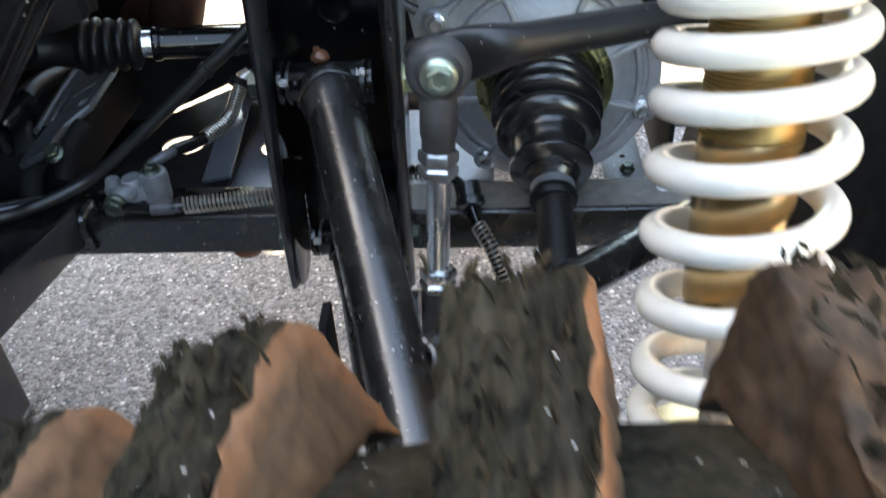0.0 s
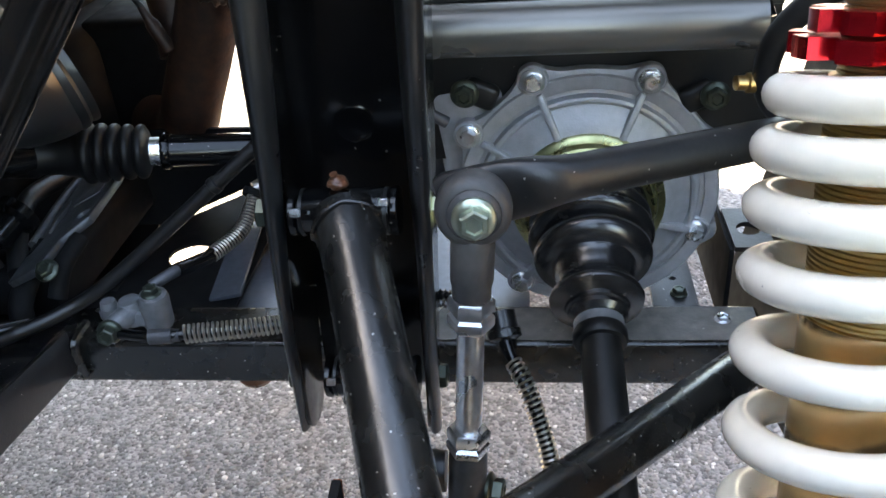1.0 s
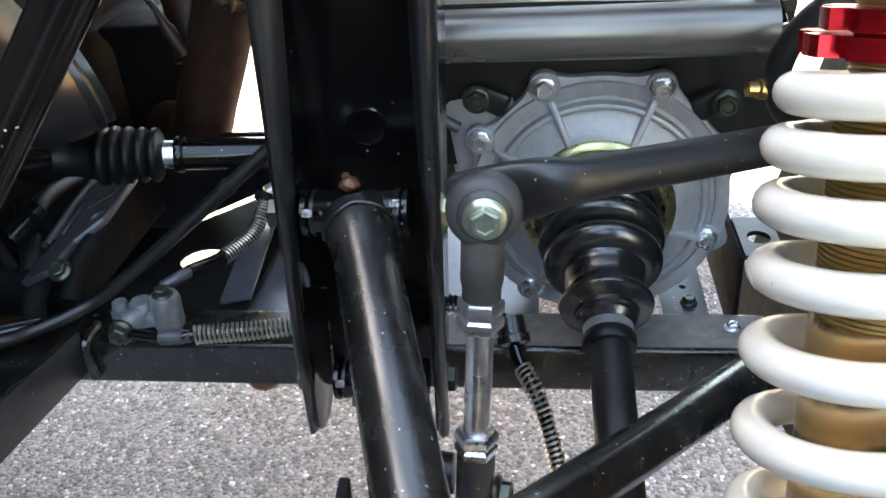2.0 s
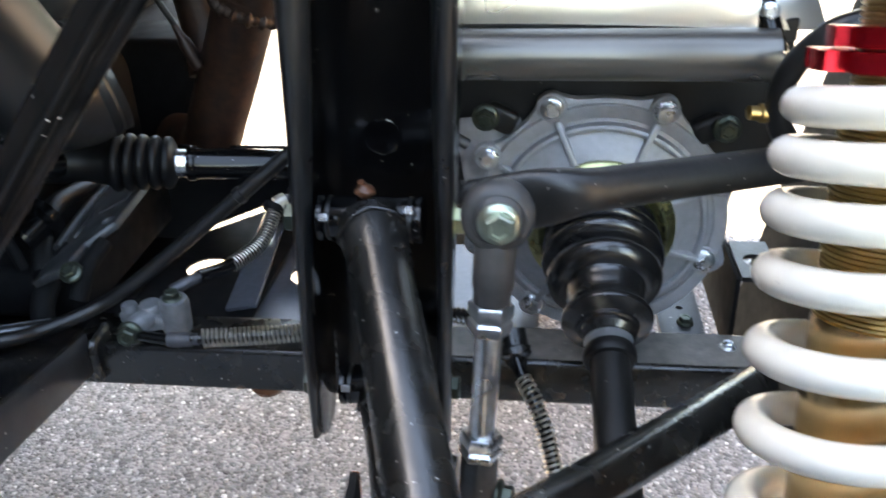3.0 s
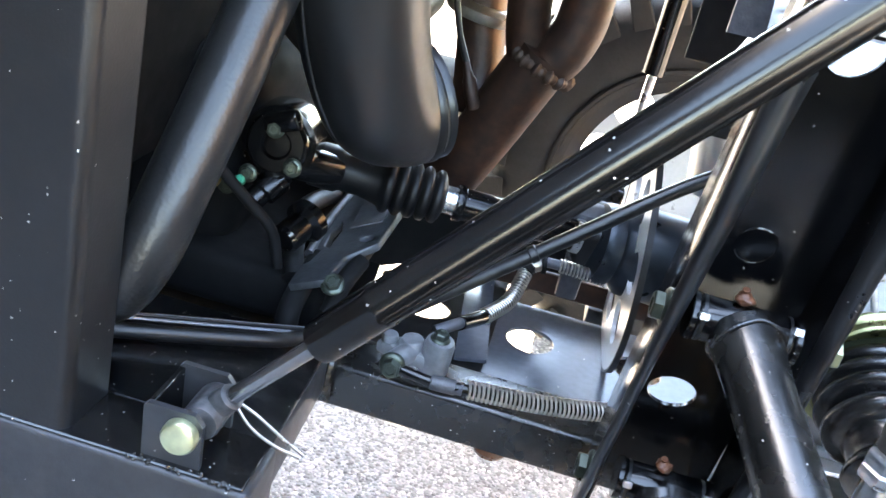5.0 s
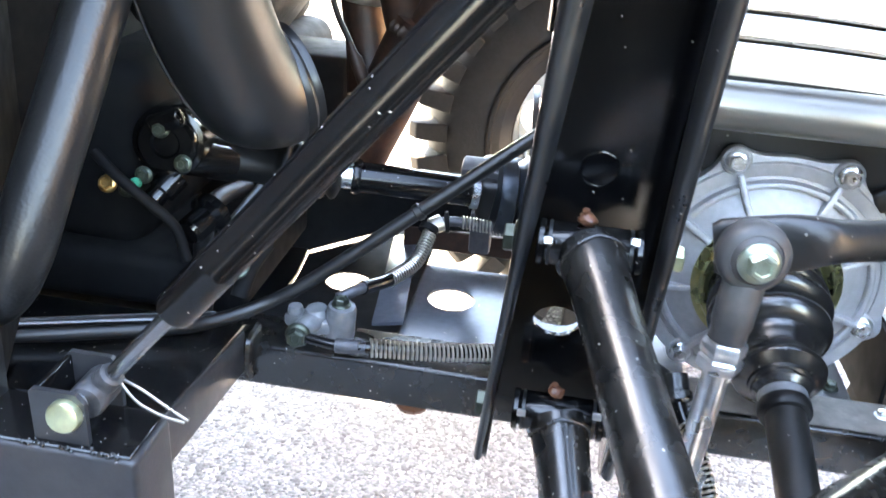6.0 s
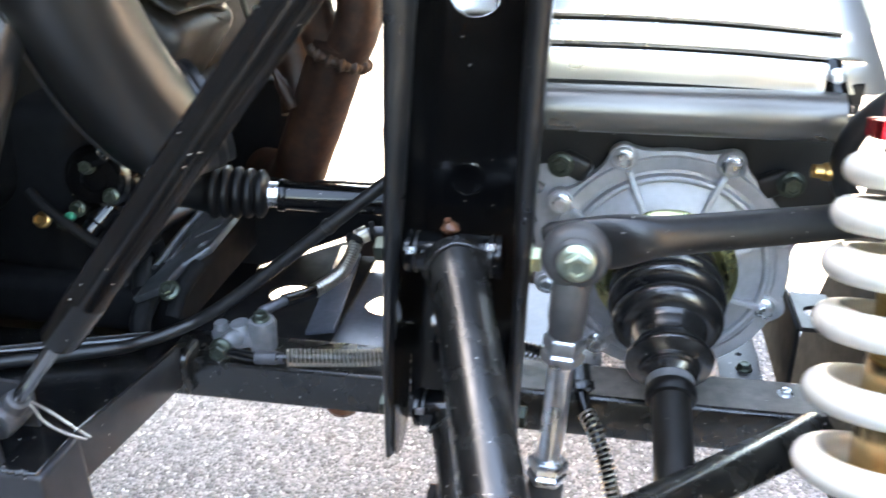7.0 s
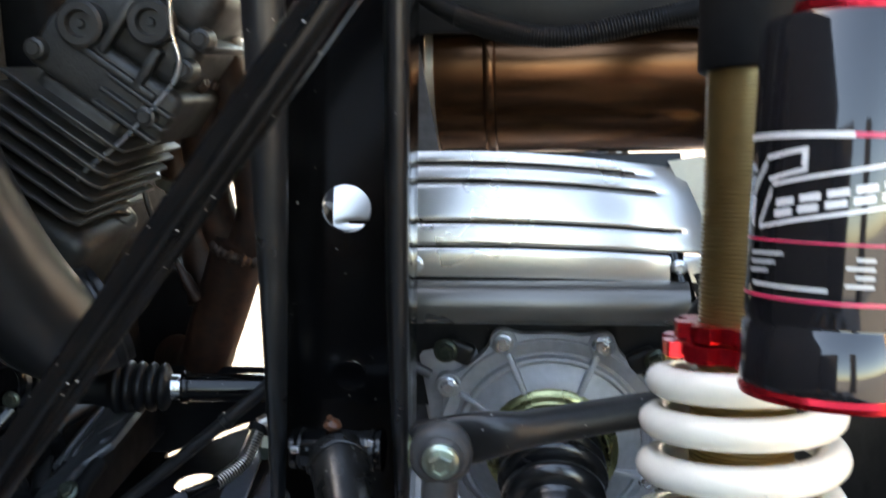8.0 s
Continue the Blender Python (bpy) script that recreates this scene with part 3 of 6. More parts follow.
# ---- suspension ----
def build_control_arm(name, label, pivot, direction, length, side=None):
    arm = thing(name, label, "control arm")
    d = Vector(direction).normalized()
    p = Vector(pivot)
    part("bushing", lathe([(0.0085, -0.027), (0.0132, -0.027), (0.0138, -0.026), (0.0138, 0.026), (0.0132, 0.027), (0.0085, 0.027)],
                          axis_matrix(p, (1, 0, 0)), 32), BLACK, arm)
    for s in (-1, 1):
        part("washer", lathe([(0.008, 0), (0.0140, 0), (0.0147, 0.0008), (0.0147, 0.0036), (0.0140, 0.0044), (0.008, 0.0044)],
                             axis_matrix(p + Vector((s * 0.0275, 0, 0)), (s, 0, 0)), 28), BLACK, arm)
        part("bush_lip", lathe([(0.011, 0), (0.0140, 0.0), (0.0140, 0.002), (0.011, 0.003)],
                               axis_matrix(p + Vector((s * 0.0235, 0, 0)), (s, 0, 0)), 28), RUBBER, arm)
    part("tube", tube([p + d * (0.004 + (length - 0.004) * k / 40) for k in range(41)], 0.0184, 36, 1,
                      radii=lambda f: 1.0 + 0.15 * math.exp(-(f * length / 0.024) ** 2)), BLACK_DUSTY, arm)
    ring = axis_matrix(p, d, (1, 0, 0))
    bead = []
    for k in range(13):
        a = math.pi * k / 12
        bead.append(ring @ Vector((0.0215 * math.cos(a), 0.0215 * math.sin(a), 0.0110 + 0.004 * abs(math.cos(a)))))
    weld(bead, 0.0013, arm)
    bead = [ring @ Vector((v.x, v.y, v.z)) for v in [Vector((0.0215 * math.cos(math.pi + math.pi * k / 12), 0.0215 * math.sin(math.pi + math.pi * k / 12), 0.0110)) for k in range(13)]]
    weld(bead, 0.0013, arm)
    for s, z in ((-1, 0.0085), (1, 0.0145)):
        part("tab", box((0.0060, 0.0030, 0.0048), pose(p.x + s * 0.0255, p.y - 0.0165, p.z + z, -20, 0, 0), 0.0006, 1), ZINC, arm, "small bright washer tab")
    at = p + Vector((-0.0035, 0.004, 0.0140))
    part("grease_nipple", lathe([(0.003, 0), (0.003, 0.003), (0.0040, 0.004), (0.0040, 0.006), (0.002, 0.008), (0.0024, 0.010), (0, 0.0105)],
                                axis_matrix(at, (-0.15, -0.25, 1)), 14), RUST_SPOT, arm)
    blob = bmesh.new()
    bmesh.ops.create_icosphere(blob, subdivisions=4, radius=0.0056)
    for v in blob.verts:
        v.co *= 1 + 0.35 * noise.noise(v.co * 190 + p * 50) + 0.12 * noise.noise(v.co * 700)
        v.co.z *= 0.75
    bmesh.ops.translate(blob, vec=at + Vector((0, -0.001, 0.003)), verts=blob.verts)
    part("grease", blob, RUST_SPOT, arm, "lump of orange grease on the nipple")
    return arm


UP_PIVOT, UP_DIR = (-0.0530, 0.5490, 0.5515), (0.2684, -0.8955, -0.3549)
upper = build_control_arm("upper_control_arm", "black tubular upper suspension arm with dusty, speckled paint", UP_PIVOT, UP_DIR, 0.40)
joint = Vector(UP_PIVOT) + Vector(UP_DIR).normalized() * 0.216
part("rear_leg", tube([joint + Vector((0.004, 0.002, -0.004)), (0.206, 0.603, 0.398)], 0.0150, 26), BLACK_DUSTY, upper)
weld([joint + Vector((0.012, 0.016, 0.010)), joint + Vector((0.020, 0.006, 0.008)), joint + Vector((0.020, -0.006, 0.000)), joint + Vector((0.014, -0.014, -0.010))], 0.003, upper)
lower = build_control_arm("lower_control_arm", "black tubular lower suspension arm beneath the upper one", (-0.0555, 0.5690, 0.4105), (0.20, -0.80, -0.56), 0.45)
part("guard_tab", plate([(0.410, 0.479), (0.402, 0.305), (0.378, 0.285), (0.384, 0.466), (0.392, 0.476)], 0.0045, Matrix(((0, 0, 1, -0.0440), (1, 0, 0, 0), (0, 1, 0, 0), (0, 0, 0, 1)))), MATT, lower)
part("tab_edge", box((0.0049, 0.0022, 0.172), axis_matrix((-0.0417, 0.4072, 0.392), (0, 0.046, 0.999), (1, 0, 0)), 0.0006, 1), RUST_SPOT, lower, "rusty brown plate edge")


def build_sway_bar():
    bar = thing("sway_bar", "black steel anti-roll bar with a flattened end", "anti-roll bar")
    a, b = Vector((0.062, 0.4945, 0.5965)), Vector((0.190, 0.580, 0.5775))
    d = (b - a).normalized()
    # one forged piece: flat tab, twisting neck, round bar
    bm = bmesh.new()
    tab = Vector((-1, 0.05, -0.24)).normalized()
    rows = [(a + tab * 0.054, 0.0140, 0.0040), (a + tab * 0.049, 0.0165, 0.0046), (a + tab * 0.030, 0.0166, 0.0047), (a + tab * 0.018, 0.0164, 0.0056),
            (a + tab * 0.010, 0.0156, 0.0076), (a + tab * 0.002, 0.0140, 0.0100), (a + d * 0.007, 0.0122, 0.0112), (a + d * 0.018, 0.0115, 0.0114),
            (a + d * 0.06, 0.0114, 0.0114), (b, 0.0114, 0.0114), (b + d * 0.06, 0.0114, 0.0114)]
    rings = []
    for i, (p, w, t) in enumerate(rows):
        ahead = (rows[min(i + 1, len(rows) - 1)][0] - rows[max(i - 1, 0)][0]).normalized()
        up = (Vector((0, 0, 1)) - ahead * ahead.z).normalized()
        side = ahead.cross(up)
        e = 0.6 + 0.4 * min(1.0, max(0.0, (i - 2) / 5))
        rings.append([bm.verts.new(p + up * w * math.copysign(abs(math.cos(q)) ** e, math.cos(q)) + side * t * math.copysign(abs(math.sin(q)) ** e, math.sin(q)))
                      for q in (2 * math.pi * k / 32 for k in range(32))])
    tab_mesh = bmesh.new()
    near = [[tab_mesh.verts.new(v.co) for v in ring] for ring in rings[:3]]
    for mesh, loops in ((bm, rings[2:]), (tab_mesh, near)):
        for r0, r1 in zip(loops, loops[1:]):
            for k in range(32):
                mesh.faces.new((r0[k], r0[(k + 1) % 32], r1[(k + 1) % 32], r1[k]))
    bm.faces.new(rings[-1])
    tab_mesh.faces.new(near[0][::-1])
    for ring in rings[:2]:
        for v in ring:
            bm.verts.remove(v)
    part("flattened_end", tab_mesh, DULL_BAR, bar)
    part("bar", bm, DULL_BAR, bar)


def build_sway_link():
    link = thing("sway_bar_link", "zinc plated threaded link with black rod ends", "link rod")
    eye = Vector((0.0268, 0.483, 0.589))
    face = Vector((0.08, -1, 0.10)).normalized()
    m = axis_matrix(eye, face)
    part("rod_end", lathe([(0.0100, -0.0085), (0.0160, -0.0085), (0.0188, -0.005), (0.0192, 0.0), (0.0188, 0.005), (0.0160, 0.0085), (0.0135, 0.0092), (0.0122, 0.0070)], m, 48, True), GREY_DUSTY, link)
    part("ball", lathe([(0.0150, -0.006), (0.0150, 0.0), (0.0146, 0.0072), (0.0125, 0.0098), (0.0100, 0.0118), (0.004, 0.012)], m, 36), GREY_DUSTY, link)
    part("bolt", hex_bolt(m @ pose(0, 0, 0.0120), 0.0135, 0.0100, 1.40), BOLT_GREEN, link, "greenish zinc flanged bolt")
    down = Vector((-0.065, -0.050, -0.996)).normalized()
    d = axis_matrix(eye + down * 0.014, down)
    part("shank", lathe([(0.0095, 0), (0.0112, 0.004), (0.0112, 0.026), (0.0102, 0.030), (0.0102, 0.036), (0.006, 0.037)], d, 28), GREY_DUSTY, link)
    part("jam_nut", lathe([(0.0112, 0.0365), (0.0125, 0.0385), (0.0125, 0.0445), (0.0108, 0.0465), (0.0125, 0.0480), (0.0125, 0.0530), (0.0112, 0.055)], d, 6), ZINC, link)
    part("rod", lathe([(0.0074, 0.050), (0.0074, 0.128), (0.0074, 0.130)], d, 24), ZINC, link, "bright zinc rod")
    part("jam_nut", lathe([(0.0108, 0.1235), (0.0125, 0.1255), (0.0125, 0.1310), (0.0105, 0.1325), (0.0125, 0.1345), (0.0125, 0.1385), (0.0110, 0.140)], d, 6), ZINC, link)
    part("lower_shank", lathe([(0.0100, 0.1395), (0.0112, 0.143), (0.0112, 0.178), (0.0130, 0.186), (0.0130, 0.205), (0.008, 0.212)], d, 28), GREY_DUSTY, link)
    foot = d @ Vector((0, 0, 0.172))
    part("lower_bolt", hex_bolt(axis_matrix(foot + Vector((0.012, 0, 0)), (1, -0.15, 0)), 0.015, 0.010), BOLT_DARK, link)
    part("lug", lathe([(0.0, -0.010), (0.012, -0.010), (0.013, 0.0), (0.012, 0.008), (0, 0.008)], axis_matrix(foot + Vector((-0.020, 0.004, 0.012)), (1, 0, 0)), 20), RUBBER, link)


build_sway_bar()
build_sway_link()


def build_shock():
    shock = thing("shock_absorber", "gold bodied coil-over shock with a white spring and black gas reservoir", "shock absorber")
    axis = Vector((-0.0227, -0.2256, -0.974)).normalized()
    top = Vector((0.1766, 0.3985, 0.6958))
    m = axis_matrix(top, axis, (0, -1, 0))
    # threaded upper body with fine turned ridges
    prof = [(0.012, -0.20)]
    h = -0.20
    while h < 0.098:
        w = 0.0205 if h < 0.012 else 0.0228
        prof += [(w, h), (w, h + 0.0008), (w - 0.0010, h + 0.0012), (w - 0.0010, h + 0.0016)]
        h += 0.0020
    prof.append((0.0218, 0.1))
    part("threaded_body", lathe(prof, m, 40), GOLD_THREAD, shock, "gold threaded sleeve")
    part("top_cap", lathe([(0.016, -0.1210), (0.0236, -0.1212), (0.0246, -0.1225), (0.0246, -0.155), (0.0280, -0.158), (0.0300, -0.20), (0.01, -0.21)], m, 40), MATT, shock, "black top cap")
    part("body", lathe([(0.0200, 0.094), (0.0228, 0.096), (0.0232, 0.099), (0.0232, 0.178), (0.0220, 0.182), (0.012, 0.183)], m, 40), GOLD, shock, "gold anodised cylinder")
    part("piston_rod", lathe([(0.0092, 0.180), (0.0092, 0.270), (0.006, 0.271)], m, 24), ZINC, shock, "polished piston rod")
    # preload collars: notched red rings
    for h0, n in ((-0.0098, 9), (-0.0018, 10)):
        bm = bmesh.new()
        seg = n * 8
        lo, hi = [], []
        for k in range(seg):
            r = (0.0310 if h0 < -0.005 else 0.0365) if (k % 8) < 5 else (0.0255 if h0 < -0.005 else 0.0305)
            a = 2 * math.pi * k / seg
            lo.append(bm.verts.new(m @ Vector((r * math.cos(a), r * math.sin(a), h0))))
            hi.append(bm.verts.new(m @ Vector((r * math.cos(a), r * math.sin(a), h0 + 0.0070))))
        for k in range(seg):
            bm.faces.new((lo[k], lo[(k + 1) % seg], hi[(k + 1) % seg], hi[k]))
        bm.faces.new(lo)
        bm.faces.new(hi)
        part("preload_collar", bm, RED, shock, "red anodised notched collar", smooth=False)
    part("coil_spring", coil(m, 0.0387, 0.0077,
                             [0.0120, 0.0135, 0.0314, 0.0512, 0.0740, 0.1042, 0.1366, 0.1716, 0.209, 0.242, 0.258], 16, 44, 0.95, 22, lambda turn: 0.0062 * max(0.0, 1 - turn / 2.6)), SPRING_WHITE, shock, "white painted progressive coil spring")
    part("spring_seat", lathe([(0.010, 0.267), (0.044, 0.267), (0.046, 0.272), (0.040, 0.280), (0.012, 0.282)], m, 32), GOLD, shock)
    part("lower_eye", lathe([(0.0, -0.016), (0.018, -0.016), (0.019, 0.0), (0.018, 0.016), (0.0, 0.016)], axis_matrix(m @ Vector((0, 0, 0.293)), (1, 0, 0)), 24), BLACK, shock)
    # reservoir
    r = axis_matrix((0.1830, 0.3120, 0.7160), (0.045, 0.22, 0.97), (1, 0, 0))
    part("reservoir", lathe([(0.018, 0.000), (0.0278, 0.001), (0.0284, 0.003), (0.0284, 0.0215), (0.0274, 0.0228), (0.0274, 0.0240), (0.0280, 0.0255),
                             (0.0280, 0.1215), (0.0268, 0.1245), (0.0225, 0.1262), (0.012, 0.1265)], r, 72), GLOSS_BLACK, shock, "gloss black gas reservoir")
    part("end_cap", lathe([(0.0, -0.004), (0.020, -0.004), (0.0280, -0.003), (0.0286, -0.001), (0.0278, 0.001), (0.010, 0.0015)], r, 64), RED, shock, "red anodised end cap")
    part("top_ring", lathe([(0.010, 0.1262), (0.0180, 0.1264), (0.0184, 0.1285), (0.0175, 0.1310), (0.0, 0.1315)], r, 48), RED, shock, "red valve ring")
    for h0, h1 in ((0.0312, 0.0329), (0.0503, 0.0515), (0.0843, 0.0864)):
        part("decal_band", lathe([(0.0279, h0), (0.02815, h0 + 0.0003), (0.02815, h1 - 0.0003), (0.0279, h1)], r, 56), RED_BAND, shock, "thin red decal stripe")

    def wrap(a0, a1, h0, h1, shear=0.0, rr=0.02820):
        """A patch of decal on the reservoir between two angles and two heights."""
        bm = bmesh.new()
        k = max(2, int(abs(a1 - a0) / 4))
        rows = []
        for i in range(k + 1):
            f = i / k
            a = radians(a0 + (a1 - a0) * f)
            rows.append([bm.verts.new(r @ Vector((q * math.cos(a), q * math.sin(a), h + shear * f))) for q in (rr, rr - 0.0006) for h in (h0, h1)])
        for p0, p1 in zip(rows, rows[1:]):
            bm.faces.new((p0[0], p1[0], p1[1], p0[1]))
            bm.faces.new((p0[2], p0[3], p1[3], p1[2]))
            bm.faces.new((p0[0], p0[2], p1[2], p1[0]))
            bm.faces.new((p0[1], p1[1], p1[3], p0[3]))
        return bm

    face = DECAL_FACE
    part("decal_band", wrap(face - 95, face + 16, 0.0843, 0.0864, 0.0, 0.02835), DECAL_WHITE, shock, "white part of the decal stripe")
    # emblem: a slanted frame with plain blocks in it, and an open box over its corner
    emblem = part("emblem", wrap(face - 36, face + 70, 0.0687, 0.0699, 0.0100), DECAL_WHITE, shock, "pale grey emblem of slanted bars")
    for a0, a1, h0, h1, shear in ((-48, 70, 0.0543, 0.0556, 0.0112), (-48, -37, 0.0541, 0.0570, 0.0120), (-58, -43, 0.0655, 0.0682, 0.0100), (-43, -11, 0.0773, 0.0788, 0.0030),
                                  (-15, -11, 0.0752, 0.0812, 0.0), (-40, -11, 0.0702, 0.0716, 0.0036), (-60, -55, 0.0560, 0.0655, -0.0008)):
        part("bar", wrap(face + a0, face + a1, h0, h1, shear), DECAL_WHITE, emblem)
    for i, a in enumerate((-33, -16, 1, 18, 35)):
        low = 0.0584 + 0.00165 * i
        part("block", wrap(face + a, face + a + 13, low, low + 0.0024, 0.0012), DECAL_WHITE, emblem)
        part("block", wrap(face + a + 1, face + a + 14, low + 0.0036, low + 0.0060, 0.0012), DECAL_WHITE, emblem)
    for i in range(3):
        part("print_bar", wrap(face - 56, face - 24 - 6 * i, 0.0455 - 0.0030 * i, 0.0470 - 0.0030 * i, 0.0006), DECAL, shock)
    part("print_bar", wrap(face - 52, face + 6, 0.0352, 0.0368), DECAL, shock)
    for i in range(4):
        part("print_bar", wrap(face + 16 + 6 * (i % 2), face + 34, 0.0372 + 0.0028 * i, 0.0386 + 0.0028 * i), DECAL, shock)
    part("top_mount", box((0.06, 0.10, 0.16), axis_matrix((0.196, 0.43, 0.945), (0, 0, 1), (1, 0, 0)), 0.006, 3), BLACK, shock)


DECAL_FACE = 244.0
build_shock()


# ---- final drive ----
def build_differential():
    diff = thing("final_drive", "cast aluminium final drive with a bolted ribbed cover", "differential")
    c = Vector((0.0955, 0.712, 0.4705))
    m = axis_matrix(c, (0.0, -1, 0.0), (1, 0, 0))          # local x right, y up, z towards the near side
    bolts = [65.5, 113, 148.5, 192, 236, 290, 340, 22]
    reach = [0.1027, 0.1037, 0.1040, 0.0985, 0.0925, 0.0890, 0.0885, 0.0960]
    # outline with a lobe at every bolt
    out = []
    for k in range(144):
        a = 2.5 * k
        near = min(abs((a - b + 180) % 360 - 180) for b in bolts)
        r = 0.0975 + 0.0050 * math.sin(radians(a)) + 0.0105 * math.exp(-(near / 7.5) ** 2)
        out.append((r * math.cos(radians(a)), r * math.sin(radians(a))))
    cover = part("cover", plate(out, 0.010, m @ pose(0, 0, -0.010), bevel=0.0015), CAST, diff)
    part("rim", lathe([(0.0775, -0.001), (0.0785, 0.0055), (0.0800, 0.0065), (0.0815, 0.0065), (0.0830, 0.0055), (0.0845, -0.001)], m, 96, True), CAST, cover)
    part("rim", lathe([(0.0875, -0.001), (0.0880, 0.0020), (0.0885, 0.0022), (0.0975, 0.0022), (0.0985, 0.0012), (0.0990, -0.001)], m, 96, True), CAST, cover)
    part("dish", lathe([(0.050, -0.004), (0.050, 0.012), (0.058, 0.0115), (0.066, 0.0075), (0.074, 0.0025), (0.0795, 0.0008), (0.0795, -0.004)], m, 96, True), CAST, cover)
    for b, far in zip(bolts, reach):
        a = radians(b)
        run = axis_matrix(m @ Vector((0.0725 * math.cos(a), 0.0725 * math.sin(a), 0.0062)),
                          m.to_3x3() @ Vector((math.cos(a), math.sin(a), -0.21)), m.to_3x3() @ Vector((0, 0, 1)))
        rib = box((0.0085, 0.0052, 0.040), run, 0.0016, 2)
        part("rib", rib, CAST, cover)
        at = m @ Vector((far * math.cos(a), far * math.sin(a), 0.001))
        part("boss", lathe([(0.0115, -0.006), (0.0115, 0.001), (0.0105, 0.002), (0.004, 0.002)], axis_matrix(at, (0, -1, 0)), 24), CAST, cover)
        part("cover_bolt", hex_bolt(axis_matrix(at + Vector((0, -0.002, 0)), (0, -1, 0)), 0.0112, 0.0085, 1.40), ZINC, cover, "bright zinc flanged bolt")
    part("housing", lathe([(0.098, -0.010), (0.098, -0.020), (0.090, -0.060), (0.070, -0.110), (0.050, -0.135), (0.02, -0.14)], m, 48), CAST, diff)
    part("side_casting", box((0.060, 0.03, 0.10), pose(0.012, 0.735, 0.510, 0, -8, 0), 0.010, 3), CAST, diff)
    part("pinion_nose", tube([(0.02, 0.770, 0.490), (-0.06, 0.762, 0.500)], 0.034, 28), CAST_DARK, diff)
    part("olive_ring", lathe([(0.036, 0.004), (0.036, 0.0120), (0.0430, 0.0150), (0.0465, 0.0215), (0.0485, 0.0225), (0.0505, 0.0215), (0.0520, 0.0165), (0.0560, 0.0150), (0.0575, 0.0135), (0.0575, 0.004)], m, 80, True), GREEN_ZINC, diff, "olive zinc dust ring")
    # hanger ears with their bolts
    for x, z, a in ((0.006, 0.559, 0.018), (0.183, 0.552, -0.018)):
        ear = part("ear", box((0.026, 0.012, 0.020), pose(x + a * 0.6, 0.7165, z - 0.004, 0, 25 if a > 0 else -25, 0), 0.005, 3), BLACK_DULL, diff)
        part("ear_bolt", hex_bolt(axis_matrix((x, 0.707, z), (0, -1, 0.05)), 0.0135, 0.010), BOLT_DARK, ear, "dark olive bolt")
    hanger = thing("drive_hanger", "black steel hanger plate above the final drive", "bracket")
    part("plate", plate([(-0.030, 0.50), (0.225, 0.50), (0.225, 0.618), (-0.03, 0.618)], 0.005,
                        Matrix(((1, 0, 0, 0), (0, 0, 1, 0.722), (0, 1, 0, 0), (0, 0, 0, 1)))), BLACK_DULL, hanger)
    part("stud", tube([(-0.030, 0.70, 0.553), (-0.008, 0.704, 0.538)], 0.0045, 12), CAST_DARK, hanger)


def build_drive_axle():
    axle = thing("drive_axle", "black drive shaft with a ribbed rubber joint boot", "drive shaft")
    d = Vector((0.0206, -0.9538, -0.2998)).normalized()
    m = axis_matrix((0.0960, 0.7000, 0.4666), d, (1, 0, 0))
    part("joint_cup", lathe([(0.030, -0.006), (0.0435, -0.006), (0.0435, 0.000), (0.036, 0.001)], m, 48), BOLT_DARK, axle)
    rings = [(0.0340, -0.0060)]
    for h, r, deep, half in ((0.0020, 0.0440, 0.0350, 0.0078), (0.0160, 0.0458, 0.0350, 0.0072), (0.0300, 0.0464, 0.0345, 0.0078), (0.0490, 0.0428, 0.0345, 0.0098)):
        for f, g in ((-1.0, 0.0), (-0.85, 0.30), (-0.55, 0.78), (-0.25, 0.97), (0.05, 1.0), (0.35, 0.93), (0.62, 0.70), (0.85, 0.32), (1.0, 0.0)):
            rings.append((deep + (r - deep) * g, h + half * f))
    boot = part("boot", lathe(rings + [(0.0300, 0.0600), (0.0290, 0.0615), (0.0283, 0.0660), (0.0272, 0.0720), (0.0262, 0.0755), (0.0264, 0.0785), (0.0290, 0.0820), (0.0322, 0.0858), (0.0331, 0.0885), (0.0322, 0.0912), (0.0270, 0.0938),
                                       (0.0226, 0.0955), (0.0222, 0.0985), (0.0206, 0.0995), (0.0203, 0.1025), (0.0188, 0.1038), (0.0165, 0.1060), (0.0165, 0.1160), (0.010, 0.1165)], m, 80), BOOT, axle, "ribbed glossy black rubber boot")
    part("clamp", lathe([(0.0158, 0.1075), (0.0172, 0.1077), (0.0172, 0.1145), (0.0158, 0.1147)], m, 40, True), CAST_GREY, boot, "steel band clamp")
    part("collar", lathe([(0.0140, 0.1145), (0.0176, 0.1150), (0.0184, 0.1165), (0.0184, 0.1230), (0.0172, 0.1250), (0.0140, 0.1255)], m, 40), BOOT_DULL, boot)
    part("shaft", lathe([(0.0138, 0.1190), (0.0144, 0.30), (0.0146, 0.48), (0.008, 0.4805)], m, 40), SHAFT_BLACK, axle, "satin black shaft")


build_differential()
build_drive_axle()


